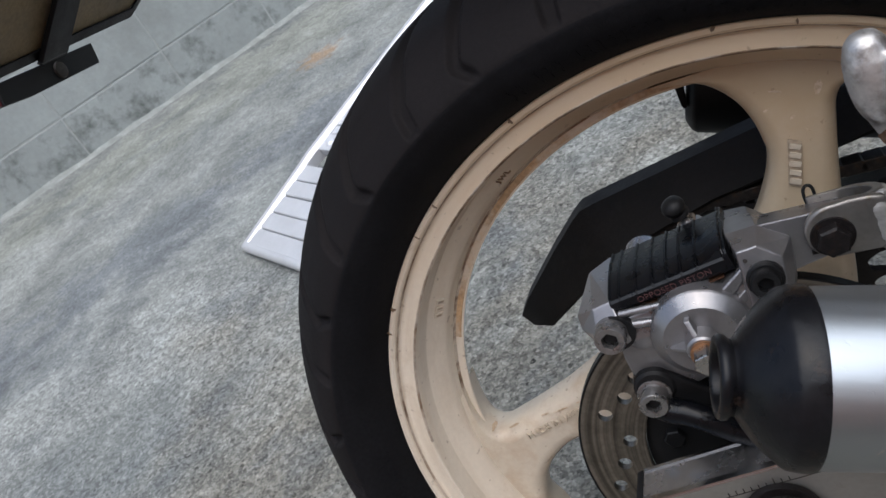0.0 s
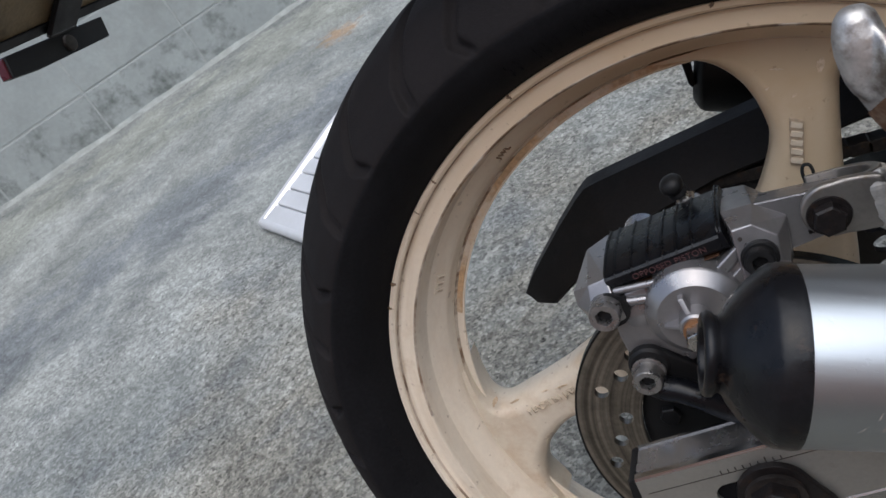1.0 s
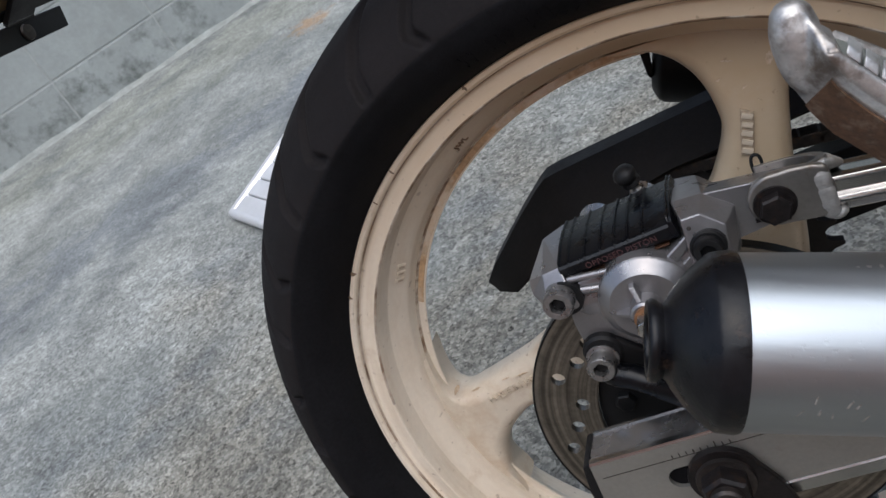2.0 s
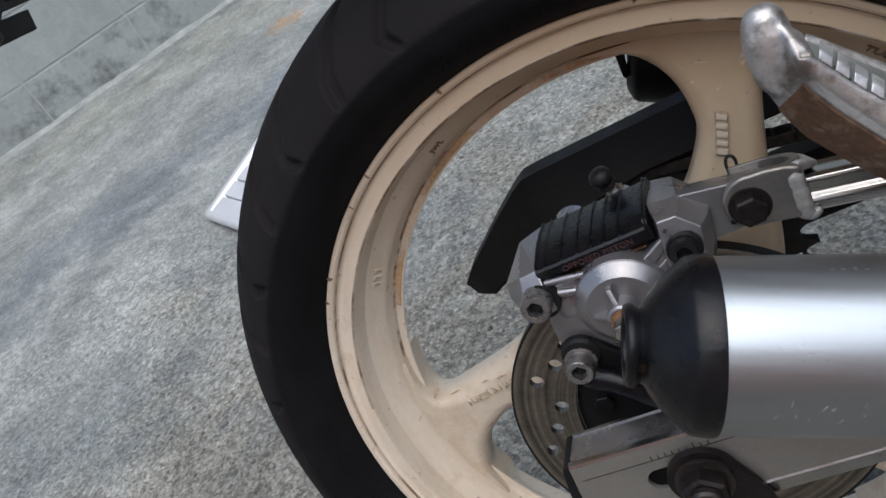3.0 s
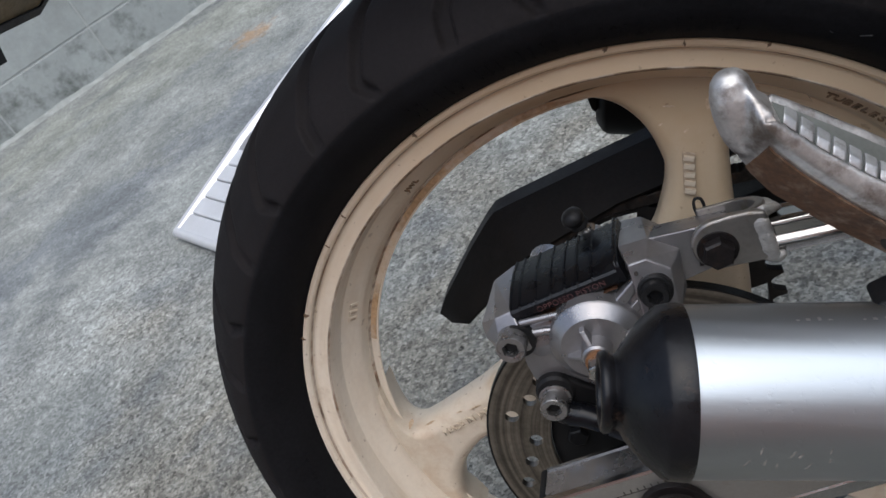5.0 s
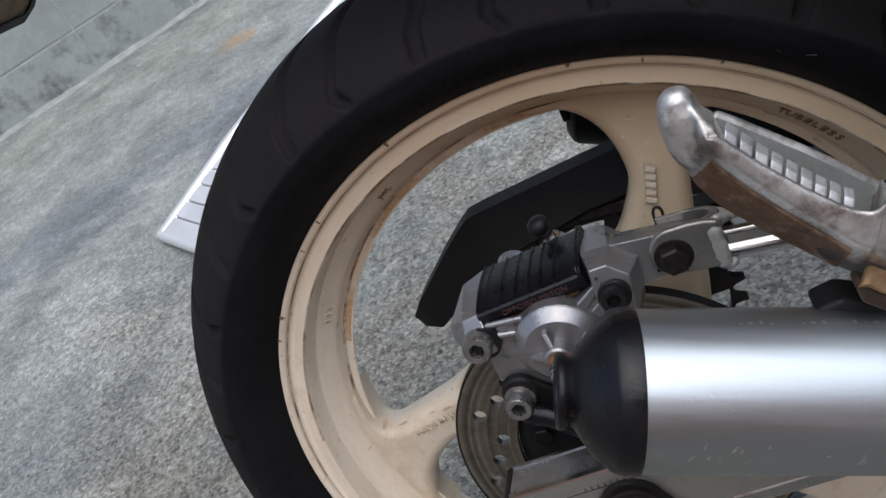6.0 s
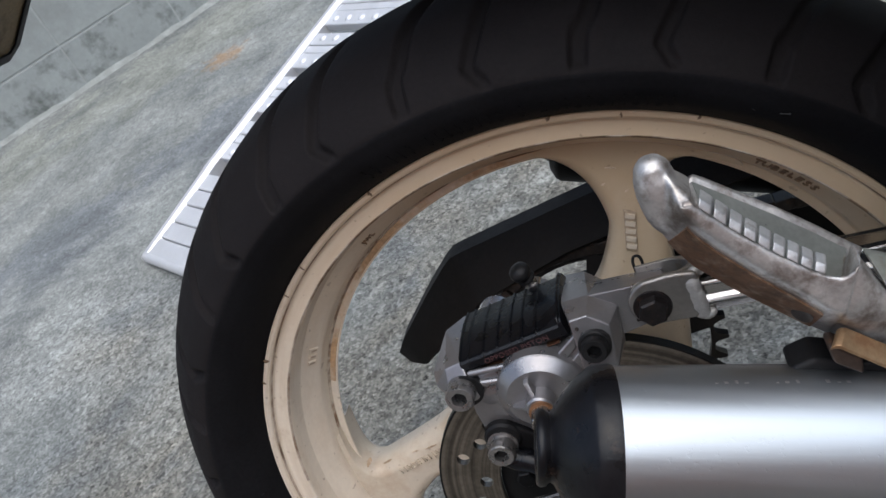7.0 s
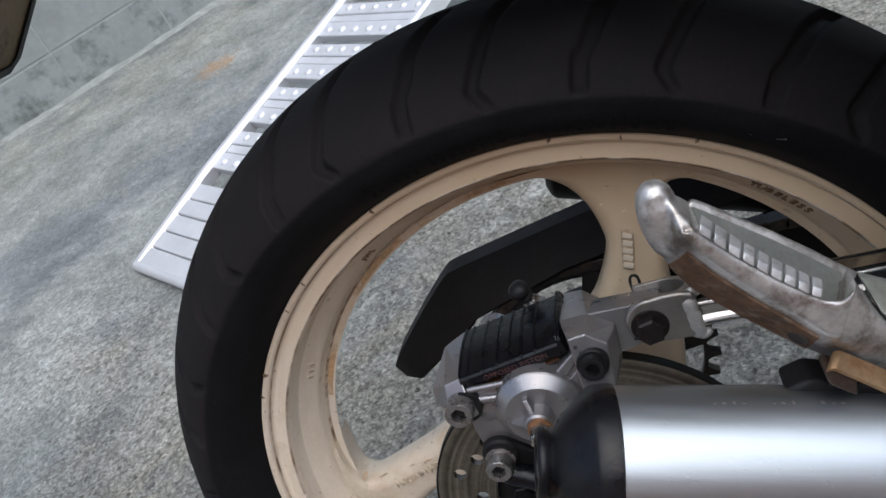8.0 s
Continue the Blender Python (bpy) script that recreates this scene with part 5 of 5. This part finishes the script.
# ---- passenger footrest, folded up, on its hanger ----
# stations from tip to hinge: outer low edge, ridge below, ridge above, inner rail (x and z)
STATIONS = [((0.0800, 0.2085), (0.0915, 0.2220), (0.0970, 0.2232), (0.0998, 0.2175)), ((0.0846, 0.1960), (0.0960, 0.2112), (0.1030, 0.2150), (0.1060, 0.2122)), ((0.0899, 0.1856), (0.1029, 0.2009), (0.1100, 0.2056), (0.1130, 0.2058)),
            ((0.1050, 0.1672), (0.1153, 0.1843), (0.1224, 0.1913), (0.1290, 0.1912)), ((0.1174, 0.1538), (0.1281, 0.1689), (0.1340, 0.1797), (0.1430, 0.1772)),
            ((0.1290, 0.1412), (0.1350, 0.1600), (0.1395, 0.1758), (0.1505, 0.1692)), ((0.1330, 0.1375), (0.1390, 0.1570), (0.1445, 0.1738), (0.1545, 0.1652)), ((0.1345, 0.1362), (0.1410, 0.1560), (0.1505, 0.1770), (0.1585, 0.1612))]


def station(f):
    """The four lines of the footrest at f from 0 to 1 along it."""
    g = f * (len(STATIONS) - 1)
    i = min(int(g), len(STATIONS) - 2)
    return [Vector(a).lerp(Vector(b), g - i) for a, b in zip(STATIONS[i], STATIONS[i + 1])]


def rest_section(f):
    """Section of the footrest bar, f from its tip to its hinge."""
    low, rl, ru, rail = station(f)
    mid = low.lerp(rl, 0.55)
    sink = 0.0125 if f < 0.84 else 0.0125 * max(0.0, (0.97 - f) / 0.13)
    return [(low.x, -0.1115, low.y), (mid.x - 0.001, -0.1225, mid.y), (rl.x, -0.1295, rl.y), (rl.x + 0.0012, -0.1312, rl.y + 0.0022), (ru.x - 0.001, -0.1300, ru.y - 0.0008), (ru.x, -0.1283, ru.y), (ru.x + 0.0012, -0.1262, ru.y - sink * 0.5), (ru.x + 0.0018, -0.1110, ru.y - sink),
            (rail.x - 0.0025, -0.0955, rail.y - 0.0012), (rail.x, -0.0930, rail.y), (rail.x, -0.0895, rail.y - 0.001), (low.x + 0.006, -0.0900, low.y + 0.001)]


def cast_body():
    """The bar, its round tip and its hinge lug, run together as one casting."""
    bodies = [loft([rest_section(k / 28) for k in range(29)], 0.0),
              turned([(-0.0120, 0.0), (-0.0112, 0.0042), (-0.008, 0.0070), (-0.002, 0.0086), (0.004, 0.0088), (0.010, 0.0082), (0.015, 0.0072), (0.019, 0.0056), (0.022, 0.0034), (0.0235, 0.0)], (0.0856, -0.1140, 0.2285), (-0.02, -0.02, -1), 32),
              hull([(0.0835, -0.1120, 0.2340), (0.0905, -0.1200, 0.2345), (0.0792, -0.1130, 0.2120), (0.0925, -0.1300, 0.2240), (0.0975, -0.1280, 0.2235), (0.0985, -0.1000, 0.2200), (0.0880, -0.0950, 0.2180), (0.0930, -0.1000, 0.2260), (0.0800, -0.112, 0.2100), (0.090, -0.094, 0.2080), (0.0870, -0.1240, 0.2180)], 0.0050, 4),
              hull([(0.1325, -0.1115, 0.1369), (0.1432, -0.1115, 0.1325), (0.1548, -0.1115, 0.1205), (0.1650, -0.1115, 0.1175), (0.1405, -0.1292, 0.1560), (0.1512, -0.1262, 0.1610), (0.1505, -0.1250, 0.1762), (0.1560, -0.1220, 0.1550), (0.1655, -0.1220, 0.1415),
                    (0.1400, -0.0950, 0.1350), (0.1480, -0.0950, 0.1300), (0.1540, -0.0950, 0.1640), (0.1620, -0.0950, 0.1240), (0.1640, -0.0960, 0.1420)], 0.0028, 3)]
    whole = bmesh.new()
    for b in bodies:
        bmesh.ops.recalc_face_normals(b, faces=b.faces)
        me = bpy.data.meshes.new("casting")
        b.to_mesh(me)
        b.free()
        whole.from_mesh(me)
        bpy.data.meshes.remove(me)
    return whole


rest = part("footrest", cast_body(), ALU, bike, "worn cast aluminium passenger footrest, folded up", 180, False)
blend = rest.modifiers.new("run_together", "REMESH")
blend.mode = "VOXEL"
blend.voxel_size = 0.0008
blend.use_smooth_shade = True
worn_round = rest.modifiers.new("worn_round", "SMOOTH")
worn_round.factor = 0.5
worn_round.iterations = 7


GREENISH = mat("grey_green_channel", (0.215, 0.225, 0.21), 0.36, metal=0.5, var=0.12, scale=60, stain=(0.12, 0.1, 0.08), stain_scale=90, stain_cut=(0.6, 0.78))


def wall_section(f):
    """Thin face of the inner wall, from the bed up to the rail."""
    low, rl, ru, rail = station(f)
    a = Vector((ru.x + 0.0021, -0.1113, ru.y - 0.0122))
    b = Vector((rail.x - 0.0022, -0.0958, rail.y - 0.0009))
    d = Vector((-0.0006, 0.0005, -0.0006))
    return [tuple(a), tuple(b), tuple(b + d), tuple(a + d)]


part("inner_wall", loft([wall_section(0.03 + 0.80 * k / 14) for k in range(15)]), GREENISH, rest, "smooth grey-green inner wall", 60, False)


def under_section(f):
    low, rl, ru, rail = station(f)
    a = Vector((low.x - 0.0002, -0.1116, low.y - 0.0002))
    m = low.lerp(rl, 0.55)
    b = Vector((m.x - 0.0012, -0.1228, m.y - 0.0002))
    q = low.lerp(rl, 0.86)
    c = Vector((q.x - 0.0008, -0.1285, q.y))
    d = Vector((0.0006, 0.0016, 0.0006))
    return [tuple(a), tuple(b), tuple(c), tuple(c + d), tuple(b + d), tuple(a + d)]


BROWN = mat("brown_corroded_alloy", (0.125, 0.068, 0.038), 0.62, metal=0.25, var=0.35, scale=90, stain=(0.36, 0.28, 0.21), stain_scale=70, stain_cut=(0.50, 0.70), bump=0.0005, bscale=300)
part("underside", loft([under_section(0.10 + 0.61 * k / 16) for k in range(17)]), BROWN, rest, "brown corroded underside", 60, False)
# shallow dark disc on the face, in place of a hollow's shade
part("casting_recess", turned([(-0.002, 0.0), (-0.002, 0.0040), (0.0006, 0.0046), (0.0010, 0.0036), (0.0002, 0.0)], (0.1262, -0.1215, 0.1555), (-0.55, -0.72, -0.25), 20), DARKSTEEL, rest, "dark disc painted for the shade of a casting recess")
TEETH = mat("rubbed_teeth", (0.46, 0.46, 0.46), 0.42, metal=0.65, var=0.15, scale=120, bump=0.0004, bscale=400, stain=(0.16, 0.13, 0.1), stain_scale=170, stain_cut=(0.56, 0.74))
for k in range(9):
    mid_x = 0.1008 + 0.0044 * k
    pts = []
    for want in (mid_x - 0.0018, mid_x + 0.0018):
        lo, hi = 0.0, 1.0
        for _ in range(20):
            g = (lo + hi) / 2
            lo, hi = (g, hi) if station(g)[2].x < want else (lo, g)
        low, rl, ru, rail = station(g)
        pts += [(ru.x - 0.0002, -0.1282, ru.y - 0.0006), (ru.x + 0.0016, -0.1130, ru.y - 0.0085), (ru.x + 0.0012, -0.1262, ru.y + 0.0024), (ru.x + 0.0026, -0.1190, ru.y + 0.0026), (ru.x + 0.0026, -0.1150, ru.y - 0.0010)]
    part("grip_tooth", hull(pts, 0.0008), TEETH, rest)
hanger = part("footrest_hanger", hull([(0.1580, -0.1000, 0.1622), (0.1600, -0.1180, 0.1560), (0.1720, -0.1000, 0.1500), (0.1695, -0.1200, 0.1440), (0.2150, -0.1180, 0.1100), (0.2150, -0.0900, 0.1250), (0.1580, -0.0880, 0.1600), (0.2050, -0.1180, 0.0960), (0.1750, -0.1100, 0.1150), (0.1700, -0.0900, 0.1150)], 0.003), mat("grey_green_alloy", (0.36, 0.37, 0.33), 0.45, metal=0.6, var=0.12, scale=60, stain=(0.2, 0.15, 0.1), stain_scale=50), bike, "dull grey alloy footrest hanger plate")
STRAP = mat("tan_clamp", (0.30, 0.205, 0.115), 0.36, metal=0.6, var=0.2, scale=90, stain=(0.17, 0.08, 0.035), stain_scale=45, stain_cut=(0.48, 0.66))
STRAP_LINE = ((0.1330, 0.1430), (0.1345, 0.1437), (0.1368, 0.1430), (0.1450, 0.1352), (0.1580, 0.1225), (0.2100, 0.0720))
part("strap", loft([[(x, -0.1310, z), (x + 0.0045, -0.1225, z + 0.0022), (x + 0.0037, -0.1225, z + 0.0008), (x - 0.0008, -0.1310, z - 0.0016)] for x, z in STRAP_LINE], 0.0005), STRAP, hanger, "tan metal silencer clamp")
# dark brown and orange paint the fold's shaded side and a reflection
part("clamp_end", hull([(x, y, z) for x, z in ((0.1318, 0.1418), (0.1342, 0.1428), (0.1440, 0.1335), (0.1330, 0.1340), (0.1430, 0.1250)) for y in (-0.1300, -0.1180)], 0.0016, 3), mat("dark_fold_clamp", (0.05, 0.034, 0.026), 0.42, metal=0.5, var=0.3, scale=90, stain=(0.16, 0.07, 0.03), stain_scale=80, stain_cut=(0.52, 0.66)), hanger, "dark brown rounded clamp end, shaded side of the fold painted in")
part("rubber_mount", hull([(x, y, z) for x, z in ((0.1150, 0.1265), (0.1205, 0.1280), (0.1270, 0.1298), (0.1600, 0.1150), (0.1170, 0.1200), (0.1600, 0.1040)) for y in (-0.1190, -0.1000)], 0.0026, 3), BLACK, hanger, "black rubber silencer mount")

# ---- unseen tail over the wheel, added and shaped to shade it ----
tail = part("tail_cowl", hull([(-0.34, 0.0, 0.60), (-0.34, 0.09, 0.60), (-0.27, -0.02, 0.49), (-0.27, 0.11, 0.49), (-0.03, -0.060, 0.375), (-0.03, 0.149, 0.375), (0.105, -0.085, 0.345), (0.105, 0.174, 0.345), (0.60, -0.100, 0.33), (0.60, 0.189, 0.33), (0.60, -0.130, 0.58), (0.60, 0.219, 0.58), (0.07, -0.095, 0.385), (0.07, 0.184, 0.385), (-0.2, -0.04, 0.60), (-0.2, 0.13, 0.60)], 0.02, 3), BLACK, bike, "unseen dark tail block added to shade the wheel")

# unseen plate, added to keep light off the wheel's upper front
part("hanger_bracket", hull([(x, y, z) for x, z in ((0.195, 0.10), (0.20, 0.20), (0.19, 0.36), (0.36, 0.36), (0.34, 0.14), (0.24, 0.08)) for y in (-0.128, -0.108)], 0.004), SATIN, bike, "unseen alloy plate added to block light from the upper spoke")
# unseen stand-in for the bike's front, added to block light from ahead
part("engine_and_fairing", hull([(x, y, z) for x, z in ((0.62, -0.22), (0.50, 0.10), (0.50, 0.40), (0.70, 0.62), (1.25, 0.55), (1.30, 0.0), (1.0, -0.24)) for y in (-0.20, 0.29)], 0.03, 3), mat("silver_grey_bodywork", (0.32, 0.33, 0.34), 0.35, metal=0.3, var=0.08, scale=20), bike, "unseen silver-grey body block added ahead of the wheel to cut light")

# ---- number plate carrier ----
PX = -0.400
PUP, PIN = Vector((0.76, 0, 0.65)), Vector((0.65, 0, -0.76))
foot = Vector((-0.383, 0, 0.352))
pts = []
for s, n_off, y0, y1 in ((-0.0125, -0.009, 0.0815, 0.1125), (0.004, 0.0040, 0.0595, 0.0890), (0.14, 0.0040, 0.070, 0.098)):
    pts.append([])
    for d_off, y in ((0.0, y0), (0.0, y1), (0.004, y1), (0.004, y0)):
        p = foot + PUP * s + PIN * (n_off + d_off)
        pts[-1].append((p.x, y, p.z))
carrier = part("plate_carrier", loft(pts, 0.0008), BLACK, bike, "black number plate carrier")
BAR = [(0.0385, 0.3500), (0.1485, 0.3478), (0.1455, 0.3322), (0.0680, 0.3328), (0.0650, 0.3345), (0.0360, 0.3352)]
part("reflector_bar", hull([(x, y, z) for x in (PX, PX - 0.008) for y, z in BAR], 0.0010), BLACK, carrier, "black reflector bracket")
part("reflector", hull([(x, y, z) for x in (PX - 0.010, PX - 0.002) for y, z in ((0.0366, 0.3492), (0.0395, 0.3495), (0.0345, 0.3360), (0.0380, 0.3352))], 0.001), REDLENS, carrier, "dark red reflector edge")
part("bar_bolt", turned([(0, 0.0), (0, 0.0062), (0.002, 0.0058), (0.003, 0.0)], (PX, 0.1012, 0.3400), (1, 0, 0), 24), DARKSTEEL, carrier)
low = foot + PUP * 0.007
plate_m = axes((low.x, 0.072, low.z), (0, -1, 0), PUP)
plate = part("number_plate", prism([(-0.115 + 0.010, 0), (-0.115, 0.010), (-0.115, 0.115), (-0.105, 0.125), (0.105, 0.125), (0.115, 0.115), (0.115, 0.010), (0.105, 0)], -0.0008, 0.0008, 0.0004), TAN, bike, "dirty tan back of a pressed number plate")
plate.matrix_basis = plate_m @ pose(0, 0, 0, -90, 0, 0)
part("plate_rim", prism([(-0.119 + 0.010, -0.004), (-0.119, 0.008), (-0.119, 0.118), (-0.107, 0.129), (0.107, 0.129), (0.119, 0.118), (0.119, 0.008), (0.107, -0.004)], 0.0012, 0.0030, 0.0004,
                             holes=[[(-0.107, 0.004), (-0.112, 0.010), (-0.112, 0.112), (-0.105, 0.121), (0.105, 0.121), (0.112, 0.112), (0.112, 0.010), (0.107, 0.004)]]), BLACK, plate, "dark plate frame")
for k, (x, z, w, h) in enumerate(((-0.085, 0.020, 0.022, 0.0016), (-0.060, 0.040, 0.0018, 0.034), (-0.040, 0.052, 0.020, 0.0016), (0.0, 0.045, 0.0018, 0.036), (0.03, 0.050, 0.016, 0.0016))):
    part("pressed_mark", prism([(x - w / 2, z - h / 2), (x + w / 2, z - h / 2), (x + w / 2, z + h / 2), (x - w / 2, z + h / 2)], -0.0020, 0.0004, 0.0004), TAN, plate)

# ---- loading ramp, lying up a slope behind the wheel ----
RPHI, RSLOPE = 0.925, 0.219
RU = Vector((math.cos(RPHI), math.sin(RPHI), RSLOPE)).normalized()
RW = Vector((math.sin(RPHI), -math.cos(RPHI), 0))
RN = RW.cross(RU)
if RN.z < 0:
    RN = -RN
RAMP = Matrix((RU, RW, RN)).transposed().to_4x4()
RAMP.translation = (-1.002, 0.958, 0.0335)
ramp_ob = tagged(new("loading_ramp"), "pale aluminium loading ramp with ribbed rungs", "ramp")
ramp_ob.matrix_world = RAMP
RL, RWID = 1.25, 0.335
for w0, sgn in ((0.0, 1), (RWID, -1)):
    secs = []
    for s, dz in ((0.0, -0.020), (0.012, -0.006), (0.20, 0.003), (0.24, 0.006), (RL, 0.006)):
        secs.append([(s, w0 - sgn * 0.010, -0.026 if s < 0.05 else -0.03), (s, w0 - sgn * 0.002, dz - 0.002), (s, w0 + sgn * 0.006, dz + 0.002), (s, w0 + sgn * 0.018, dz + 0.002), (s, w0 + sgn * 0.026, dz - 0.006), (s, w0 + sgn * 0.026, -0.026)])
    part("side_rail", loft(secs, 0.0015), RAMPALU, ramp_ob)
edges = [0.004, 0.052, 0.094, 0.138, 0.178, 0.220]
for a, b in zip(edges, edges[1:]):
    part("deck_strip", box(a + 0.0012, b - 0.0012, 0.024, RWID - 0.024, -0.020, -0.0035 + 0.002 * (a > 0.1), 0.0035, 3), RAMPALU, ramp_ob)
part("end_lip", rod((0.006, 0.010, -0.013), (0.006, RWID - 0.010, -0.013), 0.011, 24), RAMPALU, ramp_ob)
for k in range(8):
    s0 = 0.262 + 0.132 * k
    for a, b in ((0.0, 0.044), (0.046, 0.068), (0.070, 0.106)):
        part("rung", box(s0 + a, s0 + b, 0.024, RWID - 0.024, -0.022, -0.001 - 0.0015 * (a == 0.046), 0.003, 3), RAMPALU, ramp_ob)
    for j in range(6):
        for a in (0.020, 0.090):
            w = 0.050 + 0.047 * j + (0.010 if a > 0.05 else 0)
            o = part("grip_bump", turned([(-0.002, 0.0104), (0.0, 0.0100), (0.0026, 0.0078), (0.0040, 0.0040), (0.0043, 0.0)], (s0 + a, w, -0.001), (0, 0, 1), 14), RAMPALU, ramp_ob, "", 60)
for w0 in (0.05, RWID - 0.05):
    part("leg", rod((RL - 0.03, w0, -0.02), tuple(RAMP.inverted() @ Vector((*(RAMP @ Vector((RL - 0.03, w0, -0.02)))[:2], 0.0))), 0.012, 16), RAMPALU, ramp_ob)

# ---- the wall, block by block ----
# unseen wall guessed from reflections, added to cut sky and bounce warm light
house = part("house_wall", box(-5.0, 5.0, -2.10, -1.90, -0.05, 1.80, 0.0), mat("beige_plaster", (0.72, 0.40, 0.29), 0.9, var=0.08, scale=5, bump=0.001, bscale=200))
tagged(house, "unseen plain beige plastered house wall added to shape the light", "wall", kind="structure")
wall = part("wall", box(-3.4, 4.6, 0.0022, 0.14, -0.05, 1.56, 0.0), MORTAR, None)
tagged(wall, "grey concrete block wall in stacked courses", "wall", kind="structure")
wall.matrix_world = Matrix.Translation(WALL_FOOT) @ pose(0, 0, 0, 0, 0, WALL_YAW)
BLOCK_L, FIRST_H, BLOCK_H = 0.416, 0.168, 0.199


def block_mesh(length, height, material):
    bm = box(0.0036, length - 0.0036, 0.0, 0.13, 0.0034, height - 0.0034, 0.0022, 2)
    bmesh.ops.recalc_face_normals(bm, faces=bm.faces)
    me = bpy.data.meshes.new("block")
    bm.to_mesh(me)
    bm.free()
    me.materials.append(material)
    return me


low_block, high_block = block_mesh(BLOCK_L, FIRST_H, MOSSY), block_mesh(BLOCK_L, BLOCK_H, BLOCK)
rnd = random.Random(2)
for row in range(8):
    for i in range(-8, 11):
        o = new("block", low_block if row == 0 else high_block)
        o.parent = wall
        z = 0.0 if row == 0 else FIRST_H + BLOCK_H * (row - 1)
        o.matrix_basis = pose(i * BLOCK_L, rnd.uniform(-0.0012, 0.0012), z)
bm = bmesh.new()
rnd = random.Random(5)
n = 260
rows = []
for i in range(n + 1):
    x = -3.4 + 8.0 * i / n
    h = 0.016 + 0.006 * noise.noise((x * 6, 0, 0)) + 0.004 * noise.noise((x * 25, 3, 0))
    d = 0.052 + 0.016 * noise.noise((x * 5, 7, 0)) + 0.005 * noise.noise((x * 30, 9, 0))
    rows.append([bm.verts.new((x, 0.02, h)), bm.verts.new((x, -0.004, h)), bm.verts.new((x, -d * 0.6, h * 0.55)), bm.verts.new((x, -d, -0.004))])
for a, b in zip(rows, rows[1:]):
    for k in range(3):
        bm.faces.new((a[k], b[k], b[k + 1], a[k + 1]))
part("mortar_fillet", bm, FILLET, wall, "pale mortar along the foot of the wall")
